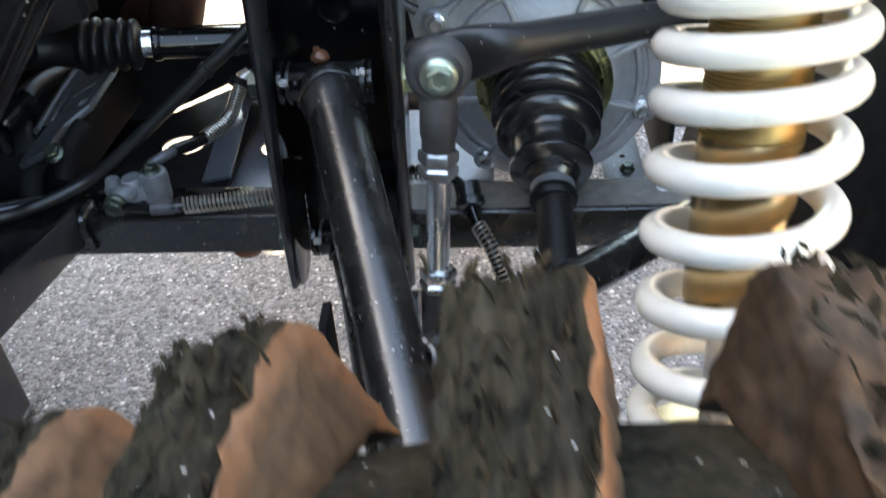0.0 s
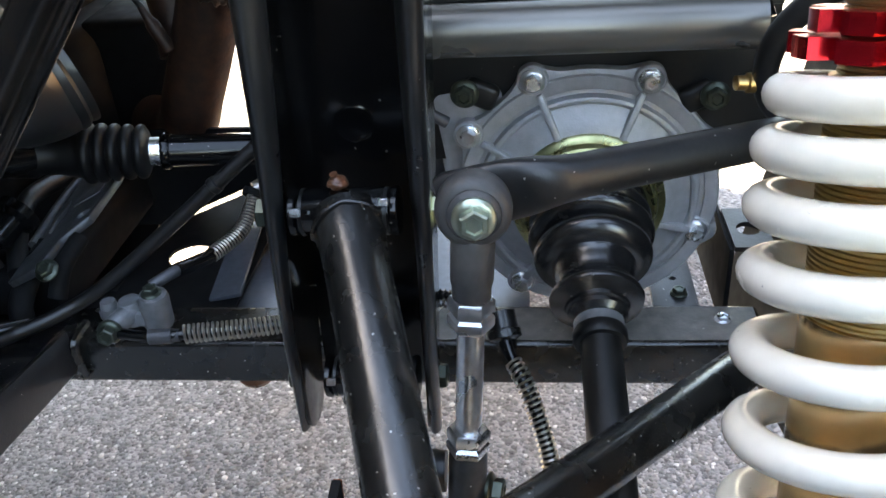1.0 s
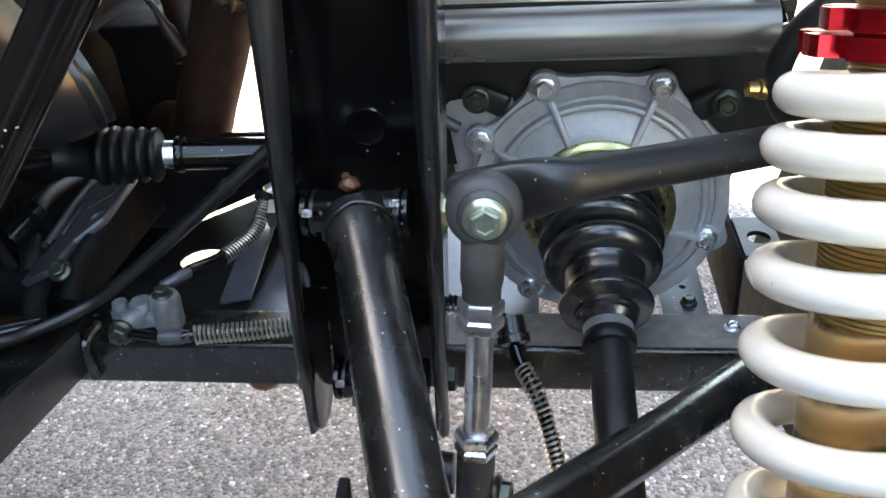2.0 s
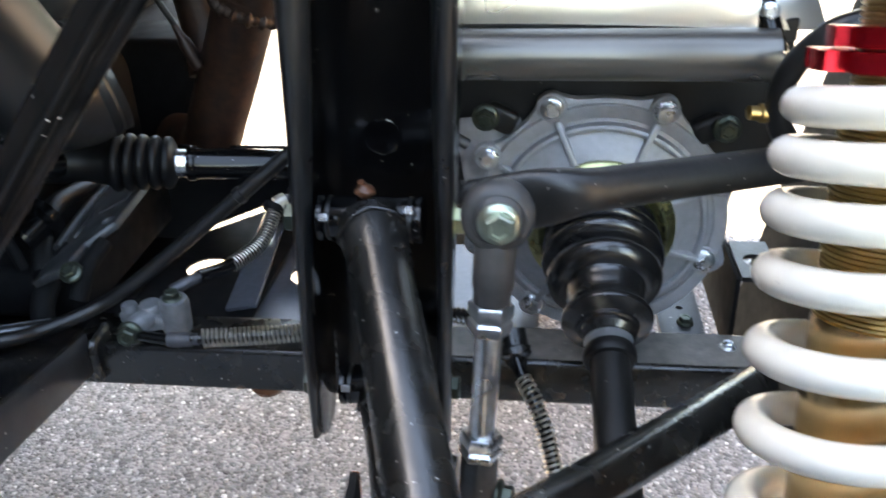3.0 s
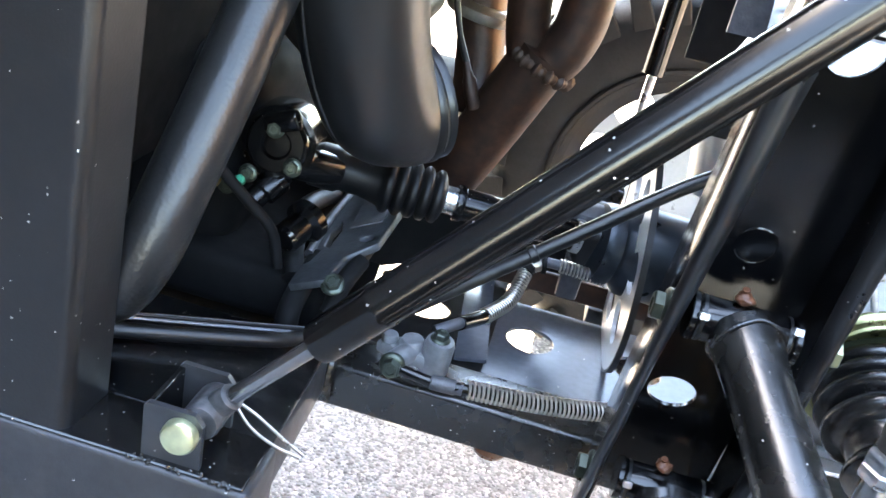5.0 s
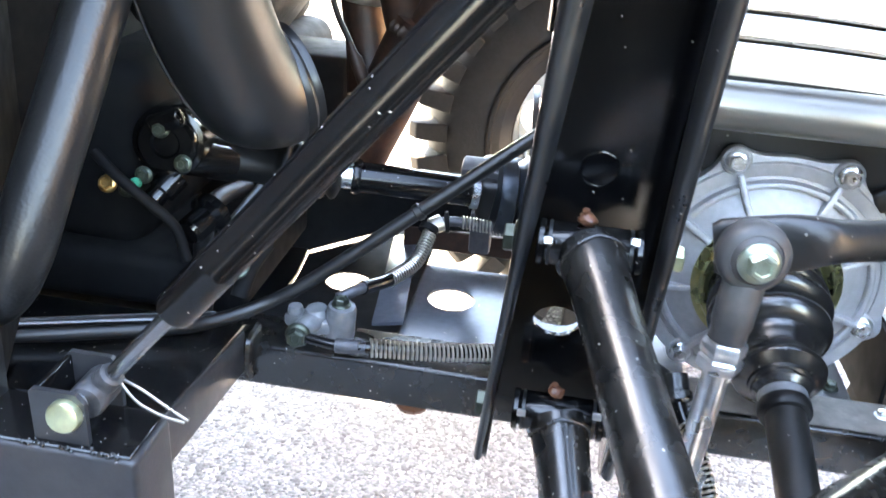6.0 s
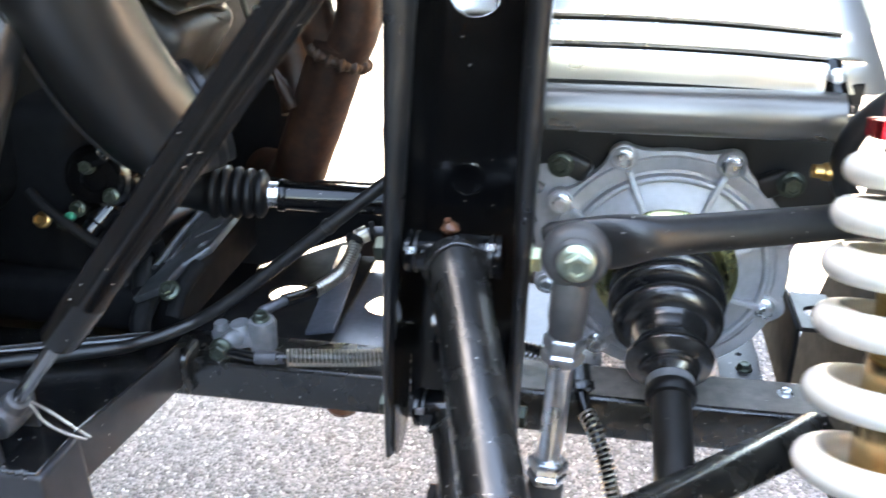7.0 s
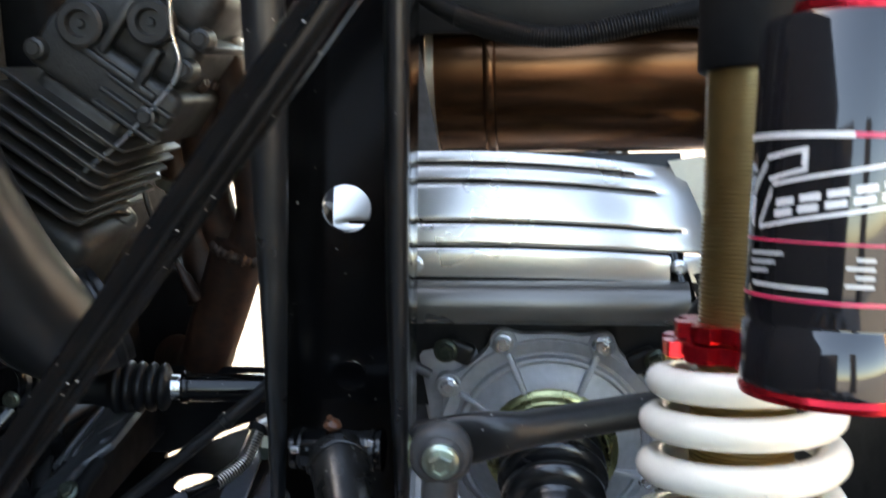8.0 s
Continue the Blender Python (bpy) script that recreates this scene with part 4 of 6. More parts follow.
# ---- brake lines ----
def build_brake_block():
    block = thing("brake_splitter", "grey cast brake line splitter block with dark banjo bolts", "brake fitting")
    wing = plate([(-0.276, 0.624), (-0.262, 0.6185), (-0.236, 0.616), (-0.222, 0.622), (-0.222, 0.636), (-0.240, 0.642), (-0.262, 0.636)], 0.012, pose(0, 0, 0.416), bevel=0.003)
    part("body", wing, CAST_GREY, block)
    part("barrel", lathe([(0.008, 0), (0.0108, 0.001), (0.0115, 0.003), (0.0115, 0.025), (0.0102, 0.029), (0.0072, 0.030), (0.004, 0.030)], axis_matrix((-0.230, 0.626, 0.412), (0.06, -0.05, 1)), 28), CAST_GREY, block)
    part("barrel", lathe([(0.006, 0), (0.0088, 0.001), (0.0095, 0.004), (0.0095, 0.018), (0.0080, 0.021), (0.004, 0.0215)], axis_matrix((-0.248, 0.627, 0.414), (-0.05, -0.05, 1)), 24), CAST_GREY, block)
    part("arm", tube([(-0.246, 0.628, 0.426), (-0.254, 0.612, 0.4245), (-0.258, 0.604, 0.422)], 0.0082, 20), CAST_GREY, block)
    part("lug", lathe([(0.0, 0), (0.006, 0.0), (0.0065, 0.002), (0.0055, 0.006), (0, 0.006)], axis_matrix((-0.266, 0.626, 0.428), (0, 0, 1)), 18), CAST_GREY, block)
    part("banjo_bolt", hex_bolt(axis_matrix((-0.257, 0.604, 0.4225), (0.05, -1, 0.1)), 0.0125, 0.011), BOLT_DARK, block)
    part("union_nut", hex_bolt(axis_matrix((-0.229, 0.6245, 0.441), (0.06, -0.05, 1)), 0.010, 0.007), BOLT_DARK, block)


def build_brake_hoses():
    hose = thing("brake_hose", "black brake hose in a coiled steel guard along the chassis tube", "hose")
    way = [(-0.250, 0.603, 0.421), (-0.225, 0.600, 0.420), (-0.200, 0.602, 0.421), (-0.140, 0.618, 0.417), (-0.085, 0.640, 0.414), (-0.030, 0.660, 0.414), (0.012, 0.652, 0.412), (0.030, 0.628, 0.414)]
    part("hose", tube(way, 0.0042, 12), BLACK, hose)
    part("ferrule", lathe([(0.0035, 0), (0.0058, 0.001), (0.0058, 0.018), (0.0048, 0.019), (0.0048, 0.024), (0.0035, 0.024)], axis_matrix((-0.227, 0.600, 0.420), (1, 0.06, 0.02)), 16), CAST_DARK, hose)
    part("spring_guard", spring_hose(way[2:6], 0.0066, 0.0011, 0.0034), STEEL_SPRING, hose, "coiled steel wire guard")
    part("spring_guard", spring_hose(way[5:7], 0.0064, 0.0010, 0.0040), BLACK, hose)
    drop = thing("brake_hose", "black brake hose in a coiled wire guard hanging from the chassis", "hose")
    way = [(0.030, 0.630, 0.410), (0.0335, 0.618, 0.402), (0.0385, 0.606, 0.394), (0.047, 0.592, 0.386), (0.0565, 0.577, 0.366), (0.065, 0.560, 0.338), (0.070, 0.54, 0.30)]
    part("hose", tube(way, 0.0046, 12), BLACK, drop)
    part("union", lathe([(0.005, 0), (0.0095, 0.001), (0.0095, 0.012), (0.011, 0.013), (0.011, 0.018), (0.007, 0.020), (0.006, 0.026)], axis_matrix((0.0290, 0.637, 0.4160), (0.20, -0.66, -0.72)) @ Matrix.Scale(1.15, 4), 20), BLACK_DUSTY, drop)
    part("spring_guard", spring_hose(way[2:], 0.0062, 0.0010, 0.0040), STEEL_SPRING, drop, "dark coiled wire guard")
    riser = thing("brake_hose", "braided steel brake hose rising from the splitter block", "hose")
    way = [(-0.236, 0.640, 0.438), (-0.220, 0.655, 0.442), (-0.205, 0.690, 0.434), (-0.190, 0.720, 0.437), (-0.184, 0.742, 0.449), (-0.182, 0.756, 0.458), (-0.172, 0.763, 0.4605), (-0.156, 0.765, 0.4615), (-0.115, 0.768, 0.458)]
    part("hose", tube(way, 0.0046, 12), CAST_DARK, riser)
    part("spring_guard", spring_hose(way[2:6], 0.0060, 0.0009, 0.0030), STEEL_SPRING, riser)
    part("spring_guard", spring_hose(way[7:], 0.0056, 0.0009, 0.0030), STEEL_SPRING, riser)
    part("clip", lathe([(0.0050, 0), (0.0092, 0.0005), (0.0092, 0.0065), (0.0050, 0.007)], axis_matrix((-0.185, 0.751, 0.4535), (0.25, 0.7, 0.65)), 20), MATT, riser, "black rubber clip")
    part("clip", lathe([(0.0050, 0), (0.0100, 0.0005), (0.0100, 0.0040), (0.0050, 0.0045)], axis_matrix((-0.172, 0.763, 0.4605), (1, 0.2, 0.1)), 20), MATT, riser)
    part("sleeve", tube(way[1:4], 0.0058, 12), BLACK, riser)
    part("clamp", lathe([(0.0050, 0), (0.0078, 0.0), (0.0078, 0.010), (0.0050, 0.010)], axis_matrix((-0.1825, 0.7555, 0.4575), (0.75, 0.55, 0.25)), 20), STEEL_SPRING, riser, "shiny pipe clamp")


def build_black_hose():
    hose = thing("breather_hose", "long black rubber hose running diagonally past the upright", "hose")
    part("hose", tube([(-0.56, 0.462, 0.456), (-0.445, 0.519, 0.440), (-0.354, 0.581, 0.425), (-0.330, 0.606, 0.420), (-0.300, 0.632, 0.424), (-0.265, 0.643, 0.444), (-0.205, 0.661, 0.489), (-0.153, 0.677, 0.529), (-0.09, 0.697, 0.577), (-0.05, 0.71, 0.60)], 0.0056, 16), RUBBER, hose)
    part("collar", lathe([(0.0056, 0), (0.0068, 0.001), (0.0068, 0.006), (0.0056, 0.007)], axis_matrix((-0.183, 0.668, 0.506), (0.772, 0.24, 0.588)), 16), RUBBER, hose)


build_brake_block()
build_brake_hoses()
build_black_hose()


# ---- gas strut ----
def build_gas_strut():
    foot = thing("strut_bracket", "small black U-shaped bracket welded on the chassis beam", "bracket")
    for y, name in ((0.4165, "cheek"), (0.4560, "cheek")):
        part(name, plate([(-0.352, 0.446), (-0.319, 0.446), (-0.319, 0.476), (-0.324, 0.482), (-0.350, 0.482), (-0.352, 0.480)], 0.0035,
                         Matrix(((1, 0, 0, 0), (0, 0, 1, y), (0, 1, 0, 0), (0, 0, 0, 1)))), GREY_PAINT, foot)
    part("bridge", span(-0.352, -0.3485, 0.4200, 0.456, 0.447, 0.480, 0.0006, 1), BLACK, foot)
    part("pin", lathe([(0.0, -0.002), (0.0085, -0.002), (0.0098, -0.001), (0.0098, 0.004), (0.0088, 0.0056), (0.006, 0.0064), (0, 0.0066)], axis_matrix((-0.3300, 0.4155, 0.4690), (0.1, -1, 0.12)), 28), ZINC_YELLOW, foot, "pale yellow domed pin head")
    part("pin_shank", tube([(-0.3300, 0.418, 0.4690), (-0.3300, 0.462, 0.4690)], 0.006, 16), ZINC, foot)
    part("retaining_clip", tube([(-0.318, 0.452, 0.4720), (-0.302, 0.448, 0.4690), (-0.285, 0.444, 0.4625), (-0.270, 0.440, 0.4580)], 0.0009, 8), STEEL_SPRING, foot, "bright wire clip")
    part("retaining_clip", tube([(-0.318, 0.451, 0.4720), (-0.303, 0.443, 0.4640), (-0.287, 0.440, 0.4590), (-0.272, 0.439, 0.4570)], 0.0009, 8), STEEL_SPRING, foot)
    strut = thing("gas_strut", "black gas strut with a bright rod propping the cargo bed", "gas strut")
    a, d = Vector((-0.3160, 0.4400, 0.4805)), Vector((0.641, -0.069, 0.764)).normalized()
    m = axis_matrix(a, d)
    part("eye", lathe([(0.005, -0.013), (0.010, -0.013), (0.011, -0.010), (0.011, 0.010), (0.010, 0.013), (0.005, 0.013)], axis_matrix(a - d * 0.016, (0, 1, 0)), 24), NECK, strut)
    part("neck", lathe([(0.0075, -0.012), (0.0080, -0.004), (0.0075, 0.003), (0.005, 0.004)], m, 20), NECK, strut)
    part("rod", lathe([(0.0050, 0.0), (0.0050, 0.080)], m, 20), ROD, strut, "polished rod")
    part("cylinder", lathe([(0.0052, 0.070), (0.0112, 0.0705), (0.0120, 0.074), (0.0120, 0.111), (0.0121, 0.112), (0.0121, 0.1145), (0.0114, 0.1155), (0.0114, 0.72), (0.006, 0.722)], m, 36), BLACK_SATIN, strut, "speckled black cylinder")


build_gas_strut()


# ---- body panel and engine bay ----
def build_side_panel():
    panel = thing("side_panel", "matt black sheet body panel with a rounded vertical edge", "body panel")
    out = [(-0.95, 0.4135), (-0.4015, 0.4135)]
    out += [(-0.4015 + 0.008 * math.sin(q), 0.4215 - 0.008 * math.cos(q)) for q in [radians(d) for d in range(10, 91, 10)]]
    out += [(-0.3930, 0.4535), (-0.3960, 0.4535)]
    out += [(-0.4015 + 0.005 * math.sin(q), 0.4215 - 0.005 * math.cos(q)) for q in [radians(d) for d in range(90, 9, -10)]]
    out += [(-0.4015, 0.4165), (-0.95, 0.4165)]
    bm = plate(out, 0.62, pose(0, 0, 0.4478))
    for v in bm.verts:
        v.co.x += 0.045 * (v.co.z - 0.4478)
    part("sheet", bm, PANEL, panel)
    part("bottom_fold", span(-0.95, -0.400, 0.4185, 0.432, 0.4482, 0.4496, 0.0005, 1), PANEL, panel)
    back = span(-0.3985, -0.3965, 0.4540, 0.640, 0.4485, 1.06, 0.0006, 1)
    for v in back.verts:
        v.co.x += 0.045 * (v.co.z - 0.4478) - 0.50 * (v.co.y - 0.4540)
    part("return_flange", back, MATT, panel)


def build_duct():
    duct = thing("intake_elbow", "fat black moulded intake elbow with a satin sheen", "air duct")
    way = [(-0.330, 0.560, 0.80), (-0.327, 0.585, 0.72), (-0.323, 0.620, 0.650), (-0.314, 0.655, 0.598), (-0.302, 0.682, 0.585), (-0.292, 0.696, 0.588)]
    part("elbow", tube(way, 0.0405, 44, 10, radii=lambda f: 1.0 + 0.06 * math.sin(f * math.pi)), PLASTIC, duct)
    part("seam", tube([(-0.350, 0.530, 0.775), (-0.349, 0.552, 0.70), (-0.345, 0.587, 0.627), (-0.333, 0.628, 0.571), (-0.310, 0.664, 0.5445)], 0.0012, 6), PLASTIC, duct)
    m = axis_matrix((-0.2975, 0.693, 0.5900), (0.70, 0.66, 0.25))
    part("ring", lathe([(0.038, -0.004), (0.0455, -0.004), (0.0472, -0.001), (0.0472, 0.004), (0.0448, 0.007), (0.0458, 0.010), (0.0458, 0.013), (0.038, 0.014)], m, 56), RUBBER, duct)
    hose = thing("corrugated_hose", "dark corrugated intake hose behind the elbow", "hose")
    prof = [(0.030, 0.0)]
    for i in range(9):
        h = 0.012 + i * 0.012
        prof += [(0.038, h), (0.044, h + 0.004), (0.044, h + 0.007), (0.038, h + 0.011)]
    prof.append((0.02, 0.13))
    part("hose", lathe(prof, axis_matrix((-0.345, 0.790, 0.640), (0.10, 0.30, 0.92)) @ Matrix.Scale(0.8, 4), 40), RUBBER, hose)


def build_radiator_hose():
    hose = thing("coolant_hose", "thick glossy black coolant hose with an orange-peel surface", "hose")
    part("hose", tube([(-0.470, 0.76, 0.93), (-0.412, 0.68, 0.855), (-0.362, 0.606, 0.750), (-0.3680, 0.541, 0.650), (-0.3790, 0.495, 0.572), (-0.3890, 0.476, 0.528), (-0.4090, 0.474, 0.500), (-0.45, 0.485, 0.485)], 0.0188, 32), HOSE, hose)
    part("clamp", lathe([(0.0188, 0), (0.0198, 0.0005), (0.0198, 0.0095), (0.0188, 0.010)], axis_matrix((-0.470, 0.76, 0.93), (0.5, -0.7, -0.6)), 28, True), ZINC, hose, "steel hose clamp")


def build_engine():
    engine = thing("engine", "dark engine with a finned cylinder and black crankcase", "engine")
    # crankcase: stepped castings
    part("crankcase", box((0.22, 0.22, 0.17), pose(-0.53, 0.80, 0.515, 0, 6, 0), 0.025, 4), MATT, engine)
    part("sump", box((0.34, 0.26, 0.05), pose(-0.50, 0.80, 0.408, 0, 0, 0), 0.012, 3), MATT, engine)
    part("cover", lathe([(0.0, -0.003), (0.010, -0.003), (0.012, 0.000), (0.021, 0.000), (0.0235, -0.002), (0.025, -0.008), (0.029, -0.009), (0.030, -0.016), (0.031, -0.05), (0.015, -0.05)], axis_matrix((-0.3905, 0.676, 0.535), (0.15, -1, 0.15)), 48), BLACK, engine)
    for x, z, mt in ((-0.4085, 0.508, BOLT_DARK), (-0.424, 0.494, BOLT_DARK), (-0.391, 0.549, BOLT_DARK), (-0.374, 0.522, BOLT_DARK)):
        part("bolt", hex_bolt(axis_matrix((x, 0.672, z), (0.1, -1, 0.2)), 0.0095, 0.007), mt, engine)
    part("marked_bolt", lathe([(0.0042, 0), (0.0042, 0.005), (0.003, 0.006), (0, 0.006)], axis_matrix((-0.4110, 0.665, 0.5035), (0.0, -1, 0.4)), 14), GREEN_CAP, engine, "bolt marked with green thread lock")
    part("fitting", hex_bolt(axis_matrix((-0.428, 0.650, 0.506), (0.2, -1, 0.5)), 0.0095, 0.010), BRASS, engine, "brass hose fitting")
    part("pump_neck", tube([(-0.392, 0.692, 0.522), (-0.378, 0.702, 0.516), (-0.360, 0.722, 0.509), (-0.350, 0.734, 0.506)], 0.0165, 20, radii=lambda f: 1 - 0.25 * f), BLACK, engine)
    part("pump_lug", lathe([(0.0, 0.0), (0.007, 0.0), (0.009, 0.002), (0.009, 0.010), (0.012, 0.012), (0.012, 0.030), (0.006, 0.032)], axis_matrix((-0.402, 0.668, 0.487), (0.35, 0.55, 0.45)), 20), BLACK, engine)
    part("pump_ear", box((0.030, 0.010, 0.016), pose(-0.386, 0.672, 0.556, 10, -20, 0), 0.004, 3), BLACK, engine)
    part("drain_boss", lathe([(0.0, 0.0), (0.010, 0.0), (0.0125, 0.003), (0.0125, 0.022), (0.018, 0.026), (0.018, 0.034), (0.010, 0.036)], axis_matrix((-0.372, 0.668, 0.462), (0.25, 0.75, 0.25)), 22), BLACK, engine)
    part("lead", tube([(-0.440, 0.655, 0.53), (-0.420, 0.650, 0.514), (-0.398, 0.655, 0.492), (-0.380, 0.662, 0.470), (-0.372, 0.664, 0.440)], 0.0045, 12), MATT, engine)
    # mounting casting: a sloping plate with a recess and slots, on two legs
    face = axis_matrix((-0.354, 0.693, 0.436), (-0.42, -0.10, 0.90), (0.9, 0, 0.42))
    mount = part("mount", plate([(-0.002, -0.046), (0.030, -0.046), (0.036, -0.012), (0.060, 0.004), (0.066, 0.060), (0.058, 0.108), (0.012, 0.122), (0.002, 0.118), (-0.002, 0.05)], 0.007, face, bevel=0.0015,
                                holes=[[(0.010, 0.014), (0.015, 0.010), (0.018, 0.040), (0.013, 0.058), (0.009, 0.040)], circle2d(0.048, 0.016, 0.007, 0.005, 16)]), MOUNT, engine)
    part("pocket", plate([(0.026, 0.040), (0.054, 0.044), (0.056, 0.084), (0.048, 0.092), (0.024, 0.088)], 0.0015, face @ pose(0, 0, 0.0066), bevel=0.0006), CAST_DARK, mount)
    part("ridge", tube([face @ Vector(v) for v in ((0.001, 0.0, 0.008), (0.000, 0.055, 0.009), (0.004, 0.118, 0.008))], 0.0040, 12), MOUNT, mount)
    part("leg", tube([(-0.350, 0.700, 0.438), (-0.351, 0.668, 0.430), (-0.352, 0.646, 0.416), (-0.352, 0.640, 0.395)], 0.0095, 14), MATT, mount)
    part("leg", tube([(-0.312, 0.690, 0.452), (-0.318, 0.664, 0.440), (-0.322, 0.650, 0.420)], 0.0075, 14), MATT, mount)
    part("arm", tube([(-0.372, 0.80, 0.455), (-0.378, 0.74, 0.462), (-0.372, 0.70, 0.450), (-0.360, 0.668, 0.432)], 0.0085, 14), BLACK_DULL, mount)
    part("mount_bolt", hex_bolt(axis_matrix((-0.322, 0.650, 0.446), (0, -0.6, 0.8)), 0.012, 0.008), BOLT_DARK, engine)
    # finned barrel leaning back
    ax = Vector((0.60, 0.10, 0.80)).normalized()
    m = axis_matrix((-0.345, 0.770, 0.690), ax, (0.8, 0, -0.6))
    out = m.to_3x3() @ Vector((0, -1, 0))
    part("barrel", box((0.086, 0.120, 0.11), m @ pose(-0.012, 0, 0.045), 0.012, 3), ENGINE, engine)
    for i in range(2, 9):
        fin = plate([(-0.072, -0.082), (0.036, -0.082), (0.045, -0.075), (0.045, 0.080), (-0.072, 0.080)], 0.0036, m @ pose(0, 0, -0.022 + i * 0.0127), bevel=0.0011)
        part("fin", fin, ENGINE, engine)
    part("head", box((0.128, 0.150, 0.050), m @ pose(0, 0, 0.122), 0.008, 3), ENGINE, engine)
    for i in range(3):
        part("fin", box((0.060, 0.166, 0.0040), m @ pose(0.034, 0, 0.104 + i * 0.0125), 0.0012, 2), ENGINE, engine)
    part("head_step", box((0.118, 0.138, 0.046), m @ pose(-0.004, 0, 0.168), 0.010, 3), ENGINE, engine)
    part("head_cover", box((0.104, 0.128, 0.05), m @ pose(-0.006, 0, 0.212), 0.014, 3), ENGINE, engine)
    part("cover_flange", box((0.122, 0.146, 0.008), m @ pose(-0.004, 0, 0.190), 0.002, 2), ENGINE, engine)
    for x, z in ((-0.036, 0.150), (0.010, 0.184)):
        part("plug", lathe([(0.019, -0.004), (0.019, 0.008), (0.0165, 0.010), (0.0110, 0.010), (0.0095, 0.004), (0.004, 0.004), (0.003, 0.007), (0, 0.007)], axis_matrix(m @ Vector((x, -0.0745, z)), out), 28), ENGINE, engine)
    for x, z in ((0.046, 0.118), (0.052, 0.168), (-0.056, 0.112), (0.050, 0.196), (-0.052, 0.196)):
        part("boss", lathe([(0.0, 0.012), (0.005, 0.012), (0.006, 0.010), (0.0085, 0.009), (0.0095, 0.000), (0.010, -0.006), (0, -0.006)], axis_matrix(m @ Vector((x, -0.074, z)), out), 18), ENGINE, engine)
    for x, z, w in ((-0.012, 0.166, 0.052), (0.026, 0.150, 0.040)):
        part("rib", box((0.008, 0.014, w), m @ pose(x, -0.074, z), 0.003, 2), ENGINE, engine)
    part("web_rib", box((0.080, 0.012, 0.007), m @ pose(0.004, -0.074, 0.134), 0.0025, 2), ENGINE, engine)
    part("pipe", tube([(-0.200, 0.70, 0.90), (-0.201, 0.70, 0.853), (-0.202, 0.70, 0.828), (-0.199, 0.70, 0.803), (-0.215, 0.70, 0.780), (-0.255, 0.70, 0.744), (-0.291, 0.705, 0.720), (-0.315, 0.72, 0.700)], 0.0019, 10), ZINC, engine, "thin bright metal pipe")
    part("side_cover", box((0.10, 0.12, 0.10), pose(-0.372, 0.770, 0.640, 0, 37, 0), 0.016, 3), ENGINE, engine)
    # exhaust port with its flange and studs, on the head's far end
    port = axis_matrix((-0.226, 0.772, 0.800), (0.85, -0.30, -0.42), (0, 0, 1))
    part("port", lathe([(0.012, -0.02), (0.026, -0.02), (0.028, 0.004), (0.034, 0.005), (0.034, 0.011), (0.024, 0.012), (0.022, 0.020), (0.012, 0.021)], port, 28), RUST, engine, "rusty exhaust port flange")
    for q in range(0, 360, 60):
        part("stud", hex_bolt(port @ pose(0.030 * math.cos(radians(q)), 0.030 * math.sin(radians(q)), 0.010), 0.009, 0.011), BRASS if q % 120 else RUST, engine)


